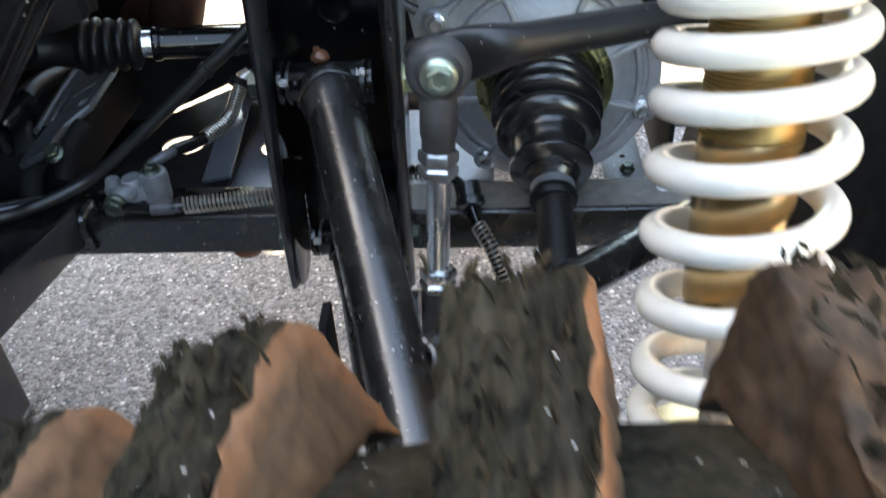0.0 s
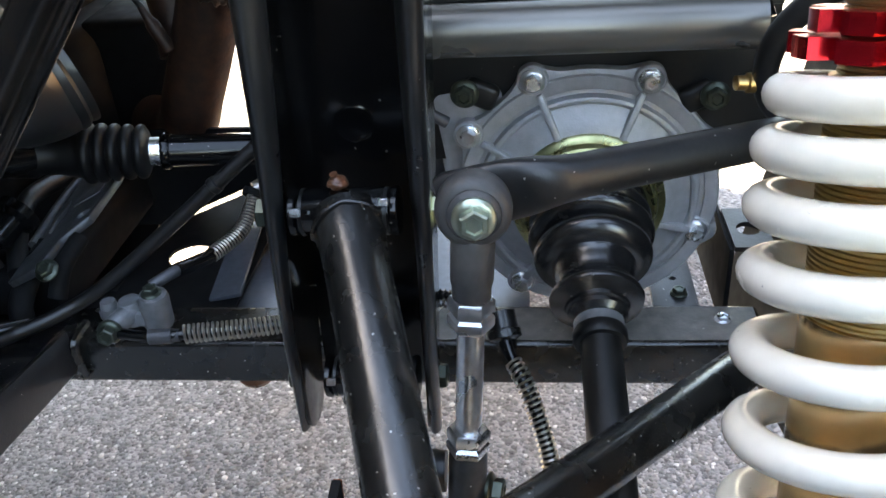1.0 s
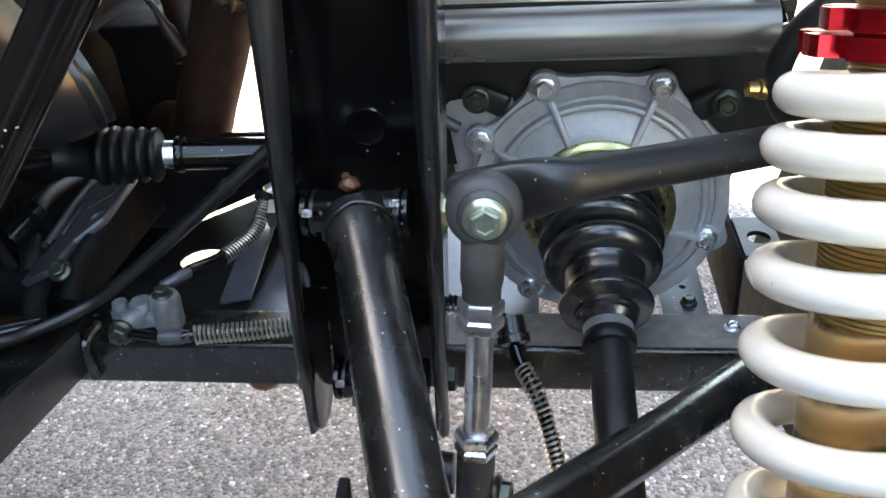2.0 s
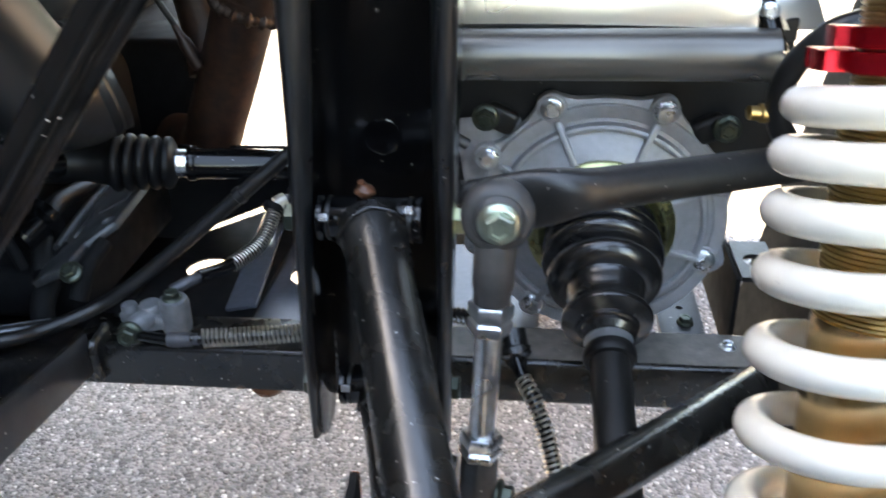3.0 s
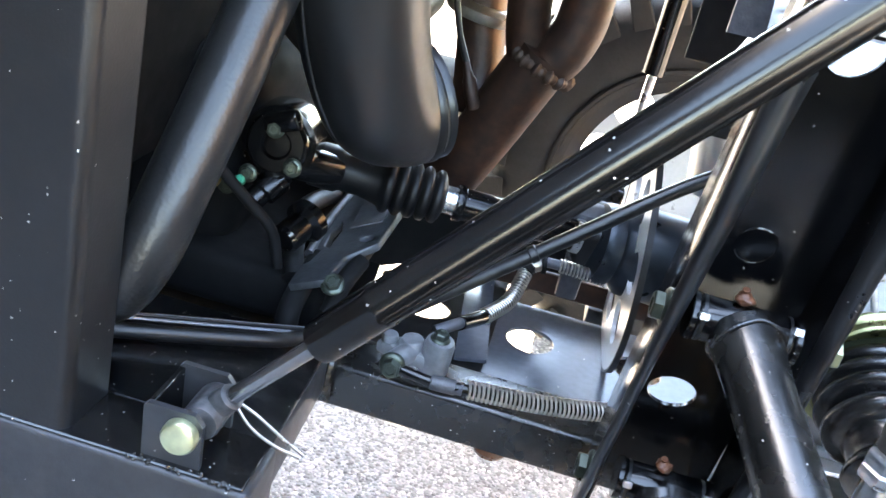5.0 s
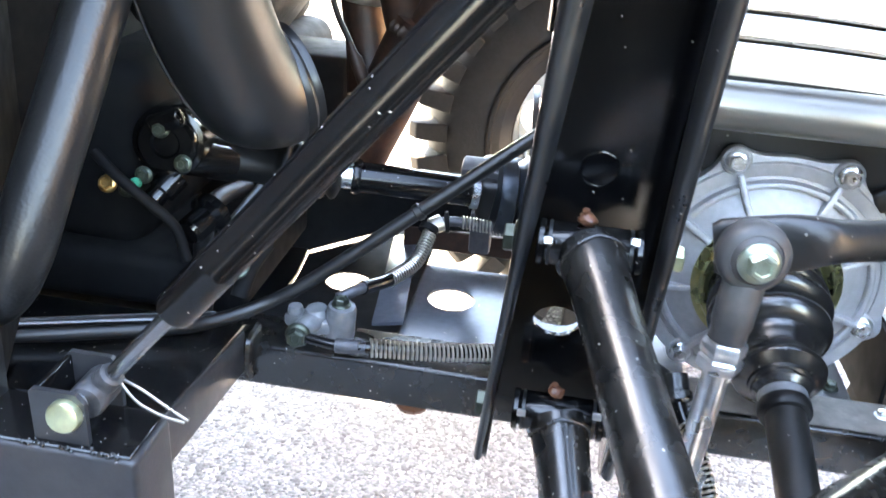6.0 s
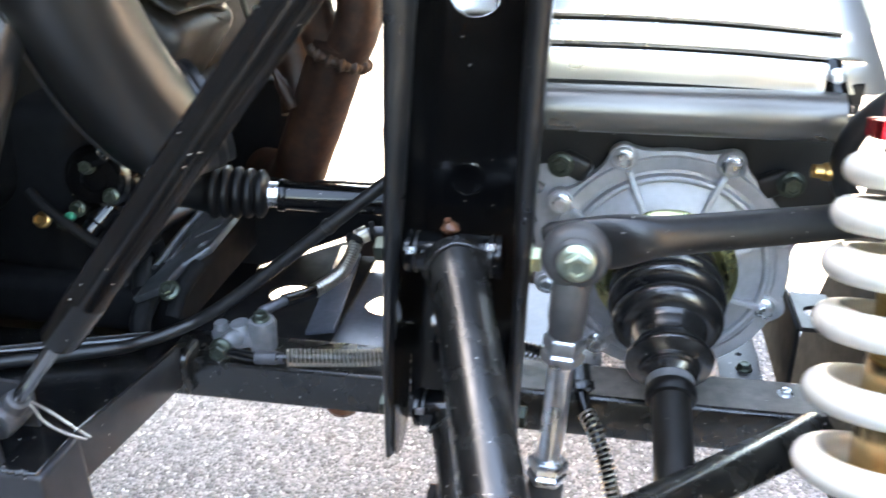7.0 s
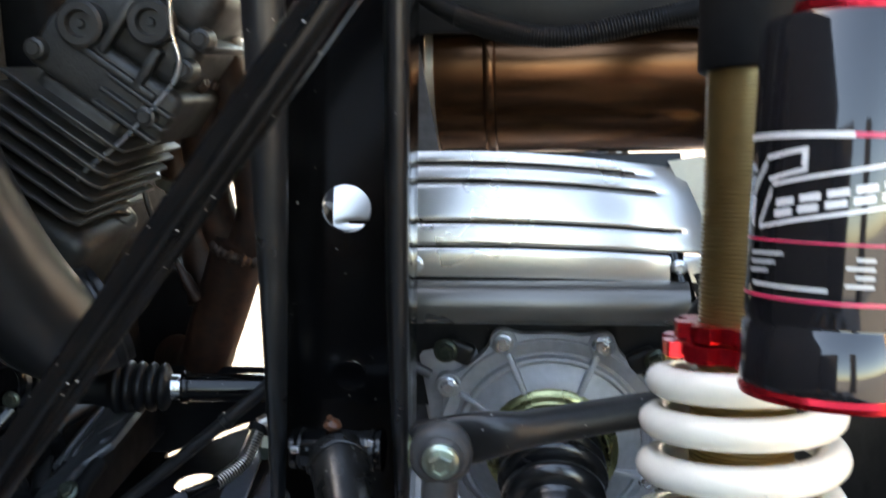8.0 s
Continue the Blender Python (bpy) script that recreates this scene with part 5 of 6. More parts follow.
def build_exhaust():
    ex = thing("exhaust_pipe", "rust-brown exhaust downpipe with a welded elbow", "exhaust")
    part("pipe", tube([(-0.2160, 0.852, 0.622), (-0.2245, 0.857, 0.600), (-0.2500, 0.866, 0.540), (-0.2700, 0.873, 0.496), (-0.2830, 0.885, 0.470), (-0.3050, 0.912, 0.452), (-0.345, 0.94, 0.445)], 0.0285, 32, 10), RUST, ex)
    part("header", tube([(-0.2130, 0.850, 0.606), (-0.1985, 0.846, 0.632), (-0.1930, 0.845, 0.662), (-0.1960, 0.842, 0.71), (-0.206, 0.835, 0.77), (-0.215, 0.82, 0.83)], 0.0225, 28), RUST, ex, "curved rusty header pipe")
    part("header", tube([(-0.2320, 0.856, 0.606), (-0.2400, 0.850, 0.645), (-0.2430, 0.840, 0.70), (-0.235, 0.82, 0.76), (-0.225, 0.81, 0.82)], 0.0195, 28), RUST, ex)
    # lumpy weld where the header pipes join
    bead = [Vector((-0.2190 + 0.0262 * math.cos(q), 0.853 + 0.0262 * math.sin(q), 0.606 - 0.010 * math.cos(q))) for q in [radians(-170 + 15 * k) for k in range(13)]]
    part("weld_bead", tube(bead, 0.0055, 12, 8, radii=lambda f: 1.0 + 0.22 * math.sin(f * 47.0) + 0.18 * math.sin(f * 91.0 + 1.0)), WELD_GREY, ex, "grey lumpy weld")
    for at in ((-0.236, 0.775, 0.748), (-0.212, 0.772, 0.782), (-0.204, 0.776, 0.83)):
        part("stud", hex_bolt(axis_matrix(at, (0.3, -0.9, 0.2)), 0.011, 0.014), RUST, ex)
    part("second_pipe", tube([(-0.310, 0.905, 0.80), (-0.297, 0.905, 0.70), (-0.287, 0.905, 0.63), (-0.278, 0.900, 0.575), (-0.272, 0.885, 0.535)], 0.0235, 28), RUST, ex)
    part("flange", lathe([(0.024, -0.006), (0.034, -0.006), (0.036, -0.002), (0.036, 0.004), (0.030, 0.008), (0.024, 0.008)], axis_matrix((-0.2875, 0.905, 0.632), (0.15, -0.05, 0.98)), 32), STEEL_SPRING, ex, "heat-stained steel flange ring")
    part("flange", lathe([(0.024, -0.005), (0.031, -0.005), (0.031, 0.006), (0.024, 0.006)], axis_matrix((-0.292, 0.905, 0.668), (0.15, -0.05, 0.98)), 32), STEEL_SPRING, ex)
    link = thing("link_pipe", "bright steel exhaust link pipe behind the upright", "exhaust")
    part("pipe", tube([(-0.050, 0.830, 0.545), (-0.058, 0.815, 0.585), (-0.062, 0.805, 0.620), (-0.050, 0.80, 0.665), (-0.020, 0.795, 0.72)], 0.019, 28), STAINLESS, link)
    part("band", lathe([(0.0188, -0.004), (0.0208, -0.004), (0.0208, 0.004), (0.0188, 0.004)], axis_matrix((-0.062, 0.806, 0.616), (-0.08, -0.2, 0.97)), 32, True), STEEL_SPRING, link)
    far = thing("gas_strut", "slim black gas strut standing beside the wheel", "gas strut")
    part("cylinder", tube([(-0.1005, 1.15, 0.565), (-0.095, 1.14, 0.98)], 0.013, 24), BLACK, far)
    part("rod", tube([(-0.104, 1.152, 0.40), (-0.1005, 1.15, 0.566)], 0.006, 16), ZINC, far, "polished rod")
    part("foot", box((0.03, 0.03, 0.04), pose(-0.104, 1.154, 0.395), 0.004, 2), BLACK, far)
    part("stay", box((0.02, 0.60, 0.02), pose(-0.104, 1.16, 0.372), 0.003, 2), BLACK_DULL, far)
    sensor = thing("oxygen_sensor", "brown probe with a black lead screwed into the exhaust", "sensor")
    part("probe", lathe([(0.004, 0), (0.0065, 0.002), (0.0065, 0.028), (0.0045, 0.032), (0.003, 0.045), (0.002, 0.046)], axis_matrix((-0.268, 0.845, 0.553), (-0.35, -0.1, 0.93)), 16), RUST, sensor)
    part("lead", tube([(-0.283, 0.841, 0.594), (-0.296, 0.837, 0.624), (-0.306, 0.835, 0.67), (-0.312, 0.84, 0.76)], 0.0030, 10), RUBBER, sensor)


def build_prop_shaft():
    prop = thing("propeller_shaft", "gloss black drive shaft with a ribbed rubber boot", "drive shaft")
    m = axis_matrix((-0.347, 0.736, 0.505), (1, 0.22, -0.095), (0, 0, 1))
    prof = [(0.010, -0.03), (0.0190, -0.03), (0.0195, -0.008), (0.0170, -0.004), (0.0172, 0.012), (0.0200, 0.026)]
    for i in range(5):
        h, r = 0.030 + i * 0.0105, 0.0256 - i * 0.0007
        prof += [(r - 0.0040, h), (r - 0.0008, h + 0.0024), (r, h + 0.0040), (r, h + 0.0062), (r - 0.0008, h + 0.0080), (r - 0.0040, h + 0.0100)]
    prof += [(0.0150, 0.0835), (0.0120, 0.0845)]
    part("boot", lathe(prof, m, 40), BOOT_DULL, prop, "ribbed rubber boot")
    part("clamp", lathe([(0.0100, 0.0840), (0.0120, 0.0842), (0.0120, 0.0935), (0.0100, 0.0937)], m, 40, True), ZINC, prop, "bright steel sleeve")
    part("collar", lathe([(0.0100, 0.0930), (0.0152, 0.0935), (0.0158, 0.0950), (0.0158, 0.0995), (0.0150, 0.1010), (0.0100, 0.1012)], m, 40, True), BLACK_SATIN, prop)
    part("shaft", lathe([(0.0120, 0.100), (0.0136, 0.1005), (0.0136, 0.205), (0.010, 0.206)], m, 36), BLACK_SATIN, prop)
    part("sleeve", lathe([(0.0110, 0.200), (0.0150, 0.2005), (0.0150, 0.2070), (0.0110, 0.2075)], m, 32), ZINC, prop)
    part("coupling", lathe([(0.012, 0.222), (0.034, 0.222), (0.036, 0.226), (0.036, 0.236), (0.030, 0.238), (0.040, 0.250), (0.042, 0.300), (0.012, 0.300)], m, 40), DRUM, prop, "blue-black coupling drum")
    disc = thing("brake_disc", "thin steel brake disc with cut-outs on the drive shaft", "brake disc")
    mm = axis_matrix((-0.101, 0.800, 0.474), (1, 0.05, 0.055), (0, 0, 1))
    holes = [circle2d(0.062 * math.cos(radians(a)), 0.062 * math.sin(radians(a)), 0.020, 0.020, 20) for a in range(20, 360, 60)]
    part("disc", plate(circle2d(0, 0, 0.1055, n=72), 0.004, mm, holes=holes + [circle2d(0, 0, 0.028, n=32)]), SILVER, disc)
    part("rim", lathe([(0.1040, -0.0006), (0.1062, -0.0006), (0.1062, 0.0046), (0.1040, 0.0046)], mm, 72, True), BLACK_DULL, disc)
    cal = thing("brake_caliper", "grey cast brake caliper with olive bolts", "brake caliper")
    part("body", box((0.046, 0.05, 0.05), pose(-0.126, 0.806, 0.480, 20, 0, 0), 0.008, 3), BLACK_DULL, cal)
    part("bracket", box((0.020, 0.020, 0.046), pose(-0.142, 0.803, 0.440, 10, 0, 0), 0.003, 2), CAST_DARK, cal)
    part("hose_plug", tube([(-0.062, 0.798, 0.448), (-0.048, 0.797, 0.440), (-0.036, 0.797, 0.436)], 0.0055, 14), GREEN_CAP, cal, "green plastic plug")
    part("bridge", box((0.060, 0.022, 0.020), pose(-0.134, 0.796, 0.500, 20, 0, 0), 0.004, 2), CAST_DARK, cal)
    part("bolt", hex_bolt(axis_matrix((-0.149, 0.796, 0.488), (-1, 0, 0)), 0.012, 0.010), BOLT_DARK, cal)
    part("bolt", hex_bolt(axis_matrix((-0.149, 0.815, 0.468), (-1, 0, 0)), 0.012, 0.010), BOLT_DARK, cal)


def build_tank():
    tank = thing("air_box", "dull black moulded air box deep in the engine bay", "air box")
    part("body", box((0.42, 0.34, 0.46), pose(-0.67, 0.74, 0.73, 0, 4, 0), 0.05, 5), MATT, tank)
    part("rib", box((0.30, 0.012, 0.016), pose(-0.62, 0.568, 0.70, 0, 4, 0), 0.004, 2), PLASTIC, tank)
    pan = thing("floor_pan", "black sheet floor pan below the engine", "floor pan")
    part("sheet", plate([(-0.95, 0.637), (-0.2985, 0.637), (-0.2985, 0.683), (-0.3205, 0.683), (-0.3205, 0.796), (-0.3265, 0.852), (-0.362, 0.852), (-0.362, 1.05), (-0.95, 1.05)], 0.004, pose(0, 0, 0.366)), BLACK_DULL, pan)
    part("lip", span(-0.372, -0.362, 0.70, 1.05, 0.370, 0.400, 0.001, 1), GREY_PAINT, pan)


def build_bulkhead():
    bulk = thing("crossmember", "black slotted steel crossmember below the drive shaft", "frame plate")
    wall = Matrix(((1, 0, 0, 0), (0, 0, 1, 0.86), (0, 1, 0, 0), (0, 0, 0, 1)))
    part("upper_plate", plate([(-0.42, 0.330), (-0.3435, 0.330), (-0.3320, 0.3625), (-0.2290, 0.4062), (-0.150, 0.4100), (-0.150, 0.470), (-0.42, 0.470)], 0.004, wall), MATT, bulk)
    part("brown_band", span(-0.226, -0.05, 0.8585, 0.8640, 0.3850, 0.4080, 0.001, 1), RUST, bulk, "flat brown rusty strip")
    # plain boxes added to keep the background behind the engine dark
    case = thing("bay_backing", "plain matt black blocks added to darken the back of the engine bay", "engine case")
    part("case", box((0.46, 0.26, 0.17), pose(-0.62, 1.06, 0.465, 0, 0, 0), 0.03, 4), MATT, case)
    part("upper_case", box((0.44, 0.26, 0.50), pose(-0.640, 1.06, 0.79, 0, 0, 0), 0.03, 4), MATT, case)
    part("backing_block", box((0.105, 0.10, 0.140), pose(-0.3600, 1.002, 0.480, 0, 0, 0), 0.012, 3), MATT, case)


build_tank()
build_bulkhead()
build_side_panel()
build_duct()
build_radiator_hose()
build_engine()
build_exhaust()
build_prop_shaft()


# ---- silencer and heat shield ----
def build_silencer():
    can = thing("silencer", "brown heat-tinted steel silencer canister", "exhaust silencer")
    m = axis_matrix((0.000, 0.790, 0.790), (1, 0, 0), (0, 0, 1))
    part("canister", lathe([(0.03, -0.008), (0.066, -0.006), (0.0745, 0.0), (0.0745, 0.36), (0.05, 0.362)], m, 72), HEAT_TINT, can)
    part("end_band", lathe([(0.0745, -0.004), (0.079, -0.004), (0.079, 0.002), (0.0745, 0.002)], m, 56, True), STEEL_SPRING, can)
    part("seam_ring", lathe([(0.0745, 0.041), (0.0782, 0.0425), (0.0790, 0.046), (0.0782, 0.0495), (0.0745, 0.051)], m, 72, True), HEAT_TINT, can)
    # added black sheet that darkens the gap beside the canister
    part("gap_backing", span(-0.10, 0.012, 0.865, 0.870, 0.64, 1.08, 0.001, 1), MATT, can)
    part("hanger", plate([(-0.095, 0.690), (-0.012, 0.690), (0.006, 0.730), (-0.004, 0.790), (-0.02, 0.90), (-0.095, 0.90)], 0.004,
                         Matrix(((1, 0, 0, 0), (0, 0, 1, 0.706), (0, 1, 0, 0), (0, 0, 0, 1))), holes=[circle2d(-0.028, 0.742, 0.004, n=12)]), CAST_DARK, can, "grey hanger tab")


def build_heat_shield():
    shield = thing("heat_shield", "bright stainless heat shield with long pressed slots", "heat shield")
    slots = ((0.25, 0.95), (0.45, 0.93), (0.77, 0.88), (0.91, 0.84))   # height and right end of each slot
    cols = 48
    sag = [0.19 * max(0.0, (c / cols - 0.3) / 0.7) ** 2 for c in range(cols + 1)]
    levels = sorted({0.0, 1.0, *[s + o for s, e in slots for o in (-0.06, -0.035, -0.02, -0.013, 0.013, 0.02, 0.035, 0.06)], *[k / 30 for k in range(31)]})
    verts, faces = [], []
    for f in levels:
        near = min(abs(f - s) for s, e in slots)
        for c in range(cols + 1):
            g = c / cols
            inside = 1.0 if 0.03 < g < 0.96 - 0.08 * f else 0.0
            dent = 0.0022 * math.exp(-(near / 0.022) ** 2) * inside
            bend = 0.012 * max(0.0, (g - 0.80) / 0.2) ** 2
            verts.append((-0.075 + (0.305 - 0.035 * f) * g, 0.660 + 0.036 * f * f + dent + bend, 0.641 + 0.0915 * (f - sag[c] * (0.4 + 0.6 * f))))
    w = cols + 1
    for r0 in range(len(levels) - 1):
        mid = (levels[r0] + levels[r0 + 1]) / 2
        for c in range(cols):
            if any(0.04 < c / cols < e and abs(mid - s) < 0.013 for s, e in slots):
                continue
            faces.append((r0 * w + c, r0 * w + c + 1, (r0 + 1) * w + c + 1, (r0 + 1) * w + c))
    k = len(verts)
    verts += [(x, y + 0.0015, z) for x, y, z in verts]
    faces += [tuple(i + k for i in reversed(f)) for f in faces]
    me = bpy.data.meshes.new("sheet")
    me.from_pydata(verts, [], faces)
    me.materials.append(STAINLESS)
    for p in me.polygons:
        p.use_smooth = True
    ob = new("sheet", me)
    ob.parent = shield
    # added black sheet behind the shield that keeps its slots dark
    slot_backing = span(-0.072, 0.195, 0.668, 0.671, 0.645, 0.727, 0.0008, 1)
    for v in slot_backing.verts:
        f = (v.co.z - 0.641) / 0.089
        v.co.y += 0.036 * f * f + (0.008 if v.co.x > 0.1 else 0)
    part("side_flap", plate([(0.184, 0.722), (0.210, 0.726), (0.222, 0.702), (0.216, 0.668), (0.209, 0.676)], 0.0015, Matrix(((1, 0, 0, 0), (0, 0, 1, 0.700), (0, 1, 0, 0), (0, 0, 0, 1)))), FLAP, shield, "side flap with warm light in its cream colour")
    part("slot_backing", slot_backing, BLACK_DULL, shield)
    for x, z in ((-0.010, 0.651), (0.190, 0.648)):
        part("screw", hex_bolt(axis_matrix((x, 0.6595 + (0.03 if z > 0.7 else 0.002), z), (0, -1, 0.1)), 0.008, 0.006), ZINC, shield)
    part("support", span(-0.09, 0.21, 0.664, 0.668, 0.628, 0.643, 0.001, 1), BLACK_DULL, shield)


def build_cross_tube():
    cross = thing("cross_tube", "satin grey round chassis cross tube under the shield", "frame tube")
    part("tube", tube([(-0.045, 0.655, 0.622), (0.196, 0.655, 0.622)], 0.0170, 40), SATIN, cross)
    part("stay", tube([(0.196, 0.655, 0.622), (0.185, 0.675, 0.66), (0.178, 0.70, 0.69)], 0.008, 14), BLACK, cross)
    loop = thing("hose_loop", "black rubber hose looped behind the shock top", "hose")
    part("hose", tube([(0.240, 0.60, 0.66), (0.212, 0.60, 0.652), (0.193, 0.605, 0.628), (0.190, 0.61, 0.600), (0.205, 0.615, 0.575), (0.235, 0.62, 0.565)], 0.0075, 14), RUBBER, loop)
    part("fitting", lathe([(0.003, 0), (0.006, 0.001), (0.006, 0.006), (0.0045, 0.007), (0.0045, 0.013), (0.002, 0.014)], axis_matrix((0.186, 0.612, 0.598), (-1, -0.2, 0.1)), 16), BRASS, loop, "small brass fitting")
    wire = thing("wiring_loom", "black corrugated wiring loom slung across the top", "cable")
    part("loom", tube([(-0.05, 0.60, 0.90), (0.03, 0.61, 0.838), (0.09, 0.61, 0.822), (0.15, 0.61, 0.830), (0.21, 0.60, 0.842), (0.30, 0.60, 0.85)], 0.0066, 14), MATT, wire)
    part("wrap", spring_hose([(0.03, 0.61, 0.838), (0.09, 0.61, 0.822), (0.15, 0.61, 0.830), (0.21, 0.60, 0.842)], 0.0067, 0.0007, 0.0022), BOOT_DULL, wire)


build_silencer()
build_heat_shield()
build_cross_tube()


# ---- wheels ----
def build_tyre(name, label, m, rubber, lug_step=360 / 26, inner=1, worn=False, slim=1.0):
    """An off-road tyre whose axle is the z axis of m; shoulder lugs with open gaps and a rounded carcass."""
    wheel = thing(name, label, "wheel")
    R, w = 0.310, 0.118
    prof = [(0.165, -w * 0.80), (0.190, -w * 0.98), (0.230, -w * 1.05), (0.270, -w * 1.0), (0.292, -w * 0.86), (R, -w * 0.6), (R + 0.003, 0),
            (R, w * 0.6), (0.292, w * 0.86), (0.270, w * 1.0), (0.230, w * 1.05), (0.185, w * 0.98), (0.165, w * 0.80)]
    tyre = part("tyre", lathe(prof, m, 96, True), rubber, wheel)
    count = round(360 / lug_step)
    lug_mesh = {}
    turned = math.atan2(m.col[0].x, m.col[0].z)
    for i in range(count):
        for side in (-1, 1):
            a = radians(i * lug_step + (lug_step / 2 if side < 0 else 0))
            key = side
            if key not in lug_mesh:
                bm = bmesh.new()
                # a block from the centre line out over the shoulder, tapered towards its top
                sec = [(0.010, R - 0.004, R + 0.026, 0.036, 0.030), (0.070, R - 0.006, R + 0.026, 0.040, 0.034), (0.114, 0.286, R + 0.024, 0.044, 0.037), (0.126, 0.268, R + 0.010, 0.044, 0.037)]
                rings = []
                for z, r0, r1, w0, w1 in sec:
                    rings.append([bm.verts.new(Vector((r, y, z * side))) for r, y in ((r0, -w0 * slim / 2), (r0, w0 * slim / 2), (r1, w1 * slim / 2), (r1, -w1 * slim / 2))])
                for p, q in zip(rings, rings[1:]):
                    for k in range(4):
                        bm.faces.new((p[k], p[(k + 1) % 4], q[(k + 1) % 4], q[k]))
                bm.faces.new(rings[0][::-1])
                bm.faces.new(rings[-1])
                bmesh.ops.recalc_face_normals(bm, faces=bm.faces)
                me = bpy.data.meshes.new("lug")
                bmesh.ops.bevel(bm, geom=bm.edges[:], offset=0.0022, segments=2, affect="EDGES", profile=0.5)
                me.materials.append(rubber)
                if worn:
                    # chewed, uneven rubber; clay colour carries warm light, on flanks facing one way
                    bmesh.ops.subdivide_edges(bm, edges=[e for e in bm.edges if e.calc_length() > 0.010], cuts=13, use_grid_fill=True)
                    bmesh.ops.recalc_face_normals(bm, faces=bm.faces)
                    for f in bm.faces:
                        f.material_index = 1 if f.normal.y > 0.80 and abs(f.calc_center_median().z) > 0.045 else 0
                    for v in bm.verts:
                        top = max(0.0, (v.co.x - R) / 0.026)
                        long = Vector((v.co.x * 90, v.co.y * 170, v.co.z * 38))
                        v.co.x += top * (0.0040 * noise.noise(long) + 0.0030 * noise.noise(long * 3.1) + 0.0016 * noise.noise(long * 7.0))
                        v.co.y += 0.0016 * noise.noise(v.co * 150 + Vector((9, 0, 0))) + top * 0.0022 * noise.noise(long * 1.7)
                    bmesh.ops.recalc_face_normals(bm, faces=bm.faces)
                    me.materials.append(CLAY_LIT)
                    for f in bm.faces:
                        f.smooth = True
                bm.to_mesh(me)
                bm.free()
                lug_mesh[key] = me
            ob = new("lug", lug_mesh[key])
            ob.parent = tyre
            ob.matrix_basis = m @ Matrix.Rotation(a, 4, "Z")
            if worn and side > 0 and -0.08 < math.sin(a + turned) < 0.24 and math.cos(a + turned) > 0:
                ob.material_slots[0].link = "OBJECT"
                ob.material_slots[0].material = MUD
    if worn:
        # torn shreds standing up on the lugs' tops
        bits, shreds = random.Random(11), bmesh.new()
        for i in range(count):
            for side in (-1, 1):
                turn_m = m @ Matrix.Rotation(radians(i * lug_step + (lug_step / 2 if side < 0 else 0)), 4, "Z")
                for k in range(110):
                    at = Vector((R + 0.0245 + bits.uniform(-0.001, 0.0015), bits.uniform(-0.016, 0.016), bits.uniform(0.014, 0.120) * side))
                    long, wide, tall = bits.uniform(0.0015, 0.0070), bits.uniform(0.0004, 0.0016), bits.uniform(0.0008, 0.0036)
                    turn = bits.uniform(-0.7, 0.7)
                    ax, ay = Vector((0, math.sin(turn), math.cos(turn))), Vector((0, math.cos(turn), -math.sin(turn)))
                    foot = [shreds.verts.new(turn_m @ v) for v in (at - ax * long, at + ay * wide, at + ax * long, at - ay * wide)]
                    tip = shreds.verts.new(turn_m @ (at + Vector((tall, 0, 0)) + ax * bits.uniform(-0.5, 0.5) * long))
                    for k0 in range(4):
                        shreds.faces.new((foot[k0], foot[(k0 + 1) % 4], tip))
        tagged(part("torn_rubber", shreds, rubber, tyre), "small torn shreds of black rubber on the lugs", kind="stuff")
    if not worn:
        spokes = [circle2d(0.128 * math.cos(radians(q)), 0.128 * math.sin(radians(q)), 0.034, 0.034, 18) for q in range(0, 360, 45)]
        part("wheel_disc", plate(circle2d(0, 0, 0.176, n=64), 0.006, m @ pose(0, 0, 0.03), holes=spokes), SILVER, wheel, "silver wheel disc with round openings")
        part("bead_ridge", lathe([(0.196, -0.121), (0.199, -0.1255), (0.204, -0.126), (0.207, -0.1225), (0.204, -0.118), (0.197, -0.118)], m, 72, True), rubber, tyre)
        for k in range(7):
            q = radians(96 + 9 * k)
            bar = m @ Matrix.Rotation(q, 4, "Z") @ pose(0.245, 0, -0.1225)
            part("raised_bar", box((0.020, 0.010, 0.003), bar, 0.001, 1), rubber, tyre)
            part("sidewall_rib", box((0.030, 0.006, 0.006), m @ Matrix.Rotation(q + 0.07, 4, "Z") @ pose(0.276, 0, -0.1175, 0, -20, 35), 0.0015, 1), rubber, tyre)
        part("rim", lathe([(0.168, -0.100), (0.186, -0.112), (0.190, -0.108), (0.176, -0.085), (0.172, 0.09), (0.166, 0.09)], m, 64, True), BLACK_DULL, wheel)
        return wheel
    part("rim", lathe([(0.168, -0.090), (0.168, 0.090), (0.160, 0.088), (0.150, 0.05), (0.145, 0.0), (0.150, -0.06), (0.160, -0.088)], m, 64, True), BLACK_DULL, wheel)
    part("disc", lathe([(0.150, 0.02 * inner), (0.120, 0.03 * inner), (0.07, 0.045 * inner), (0.05, 0.05 * inner), (0.02, 0.05 * inner), (0.02, 0.044 * inner), (0.07, 0.038 * inner), (0.15, 0.014 * inner)], m, 48, True), ZINC, wheel, "bright wheel disc")
    return wheel


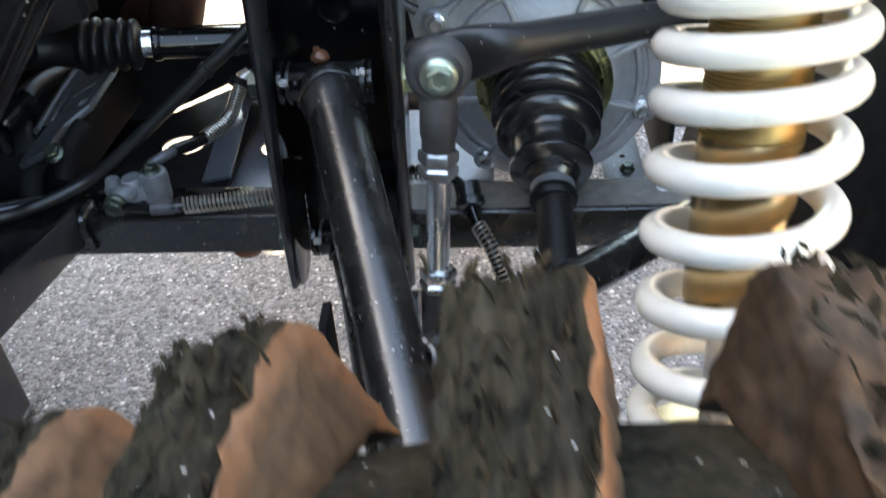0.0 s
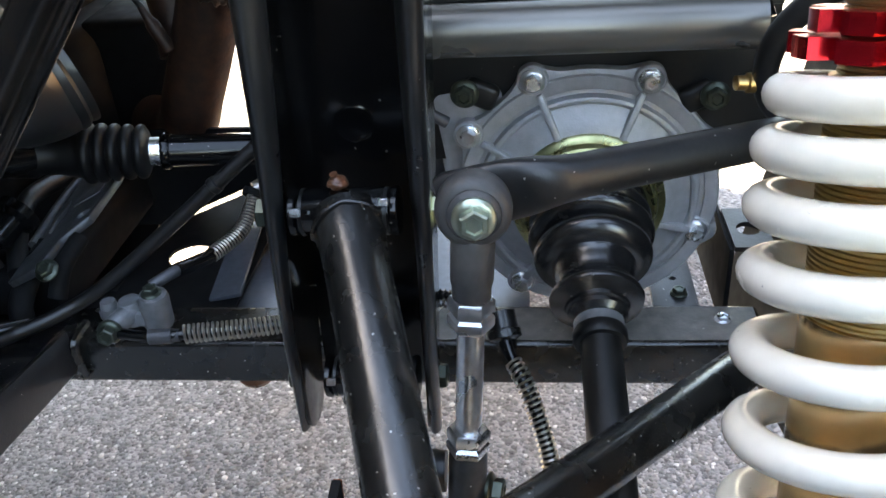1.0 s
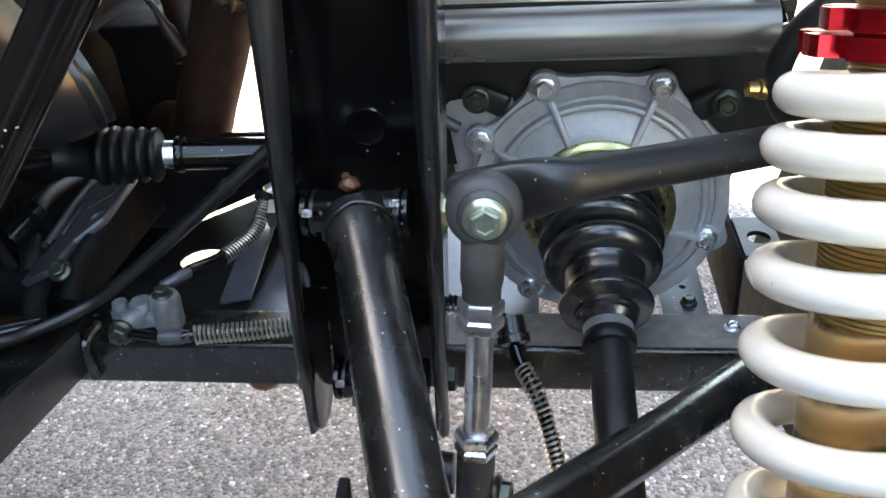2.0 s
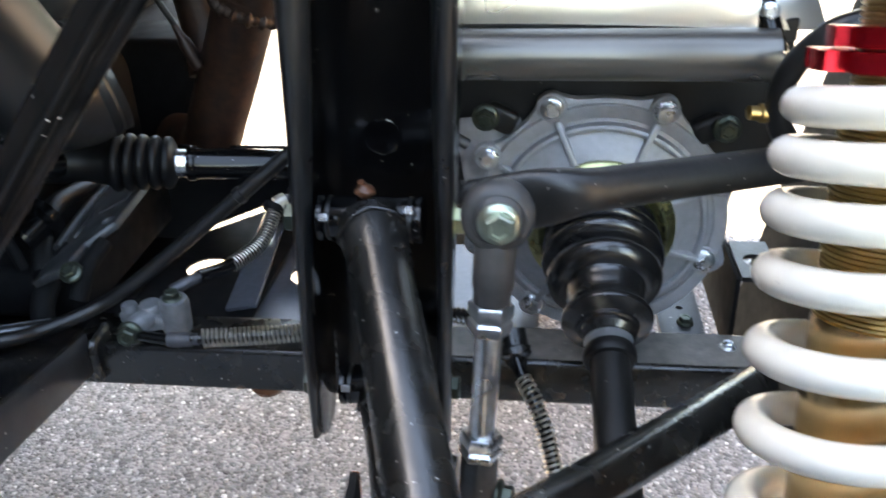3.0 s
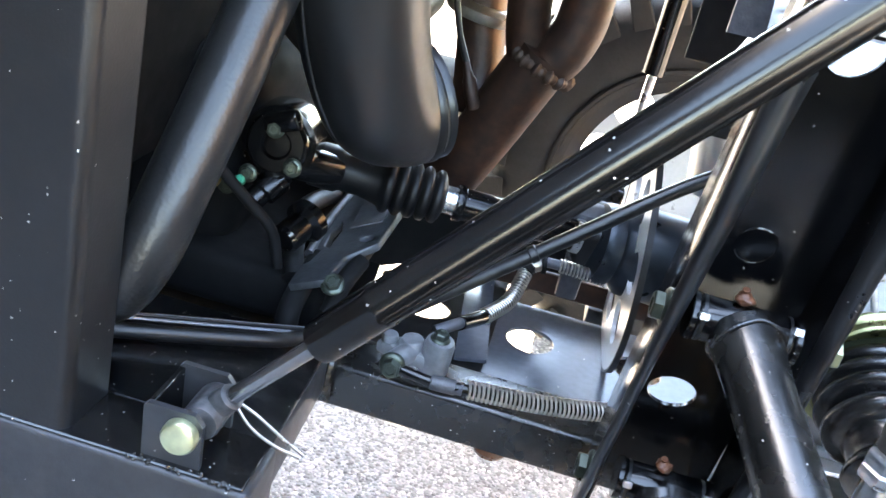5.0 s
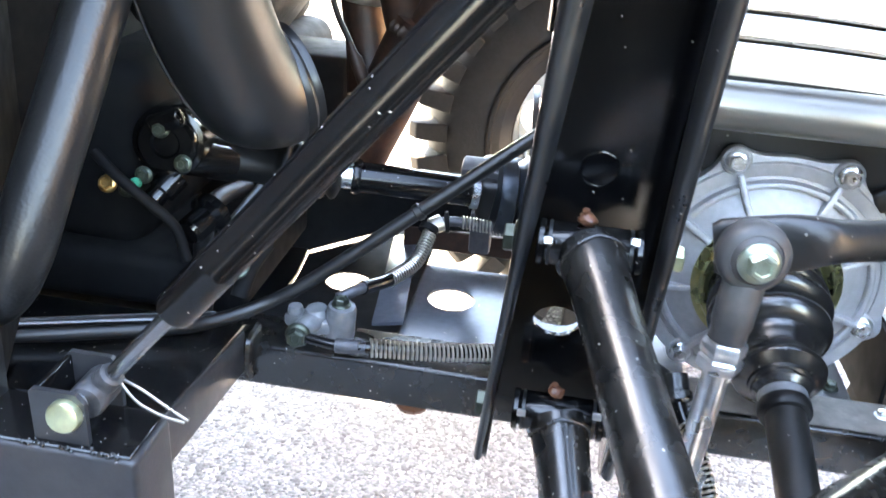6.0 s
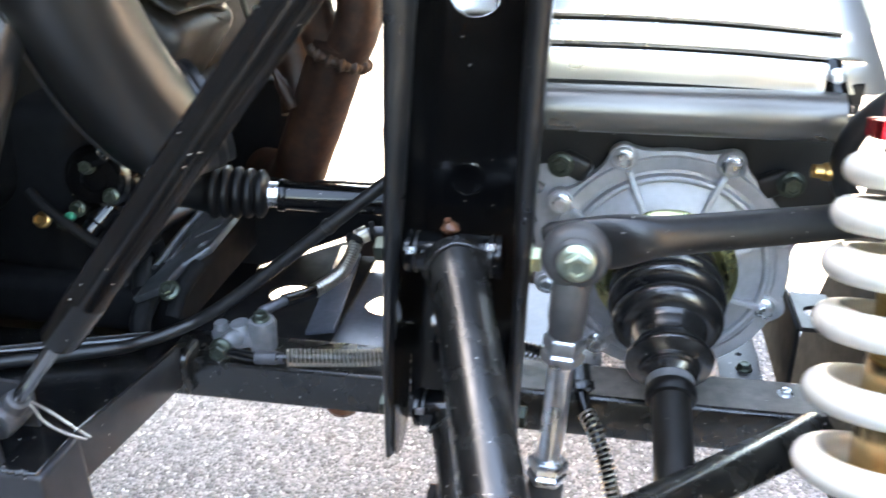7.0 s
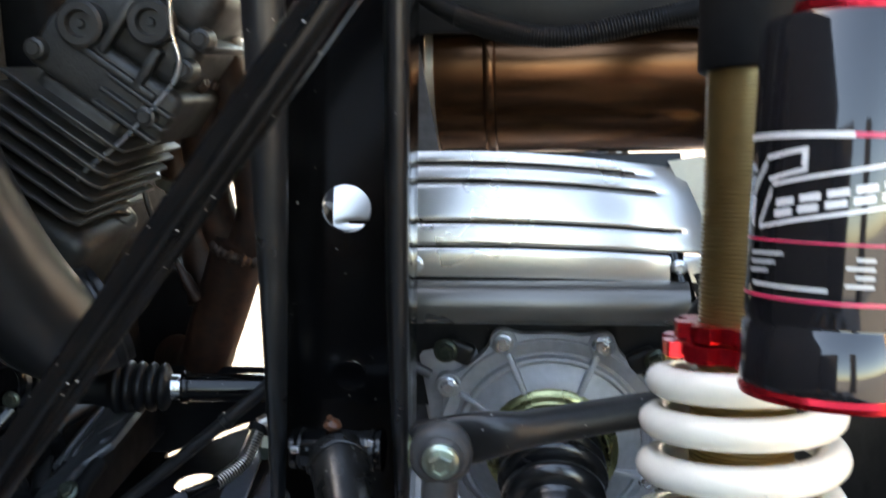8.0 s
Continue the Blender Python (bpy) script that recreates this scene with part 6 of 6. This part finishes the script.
near = build_tyre("wheel", "wheel with a torn chunky off-road tyre, warm-lit clay tone on flanks", axis_matrix((0.110, 0.082, 0.336), (0, 1, 0), (0, 0, 1)) @ pose(0, 0, 0, 0, 0, -7.3), TYRE_NEAR, inner=-1, worn=True)
rnd = random.Random(4)
for k in range(26):
    q, z = radians(rnd.uniform(-62, 62)), rnd.uniform(0.015, 0.125)
    root = Vector((0.110 + 0.334 * math.sin(q), 0.082 + z, 0.336 + 0.334 * math.cos(q)))
    out = Vector((math.sin(q) + rnd.uniform(-0.5, 0.5), rnd.uniform(-0.3, 0.6), math.cos(q))).normalized()
    tip = rnd.uniform(0.004, 0.010)
    part("rubber_hair", tube([root, root + out * tip * 0.6, root + out * tip + Vector((rnd.uniform(-0.002, 0.002), 0, 0))], 0.0006, 5, 3), TYRE_NEAR, near)
build_tyre("wheel", "silver spoked wheel with a black chunky off-road tyre", axis_matrix((0.008, 1.515, 0.336), (0, 1, 0), (0, 0, 1)), TYRE, lug_step=360 / 34, inner=1, slim=0.74)


# ---- what closes the place above and behind ----
def build_bed():
    bed = thing("bed_shade", "unseen plain dark bed floor added to shade the parts below", "cargo bed")
    # out of view: floor added to shade what lies below it
    part("floor", span(-1.30, 0.75, 0.62, 1.60, 1.085, 1.115, 0.004), BLACK_DULL, bed)
    # shade over the silencer's top, put in as a black strip and sheet
    part("shade_strip", span(-0.085, 0.42, 0.690, 0.720, 0.822, 0.872, 0.004, 2), BLACK_DULL, bed, "dull black strip standing in for shade over the silencer")
    part("shade_sheet", span(-0.085, 0.42, 0.700, 0.704, 0.872, 1.086, 0.001, 1), MATT, bed)
    guard = thing("mud_guard", "dark blue-grey plastic mud guard behind the shock", "mud guard")
    part("sheet", box((0.006, 0.50, 0.70), pose(0.345, 0.62, 0.60, 0, 12, 8), 0.002), MATT, guard)
    part("edge", tube([(0.288, 0.375, 0.27), (0.36, 0.366, 0.60), (0.43, 0.356, 0.94)], 0.005, 10), RUBBER, guard)


def build_walls():
    """Added plain walls, all out of view: they close the place, block sun and shape bounced light and mirror images."""
    for name, size, at, material, label in (
            ("wall_east", (0.2, 7.0, 3.4), (5.5, 1.2, 1.7), TAN_WALL, "unseen tan wall added for warm bounced light"),
            ("wall_west", (0.2, 4.28, 2.7), (-1.45, -0.74, 1.35), DARK_WALL, "unseen dark wall added to block light and darken reflections"),
            ("wall_south", (5.4, 0.2, 2.3), (-5.2, -3.0, 1.15), DARK_WALL, "unseen dark wall added to block light and darken reflections"),
            ("wall_southeast", (2.2, 0.2, 2.3), (-1.10, -3.0, 1.15), DARK_WALL, "unseen dark wall added to block light and darken reflections"),
            ("wall_pier", (0.45, 0.2, 2.3), (1.15, -3.0, 1.15), DARK_WALL, "unseen dark pier added to stripe the reflections")):
        tagged(part(name, box(size, pose(*at), 0.01), material), label, "wall", kind="structure")


build_bed()
build_walls()
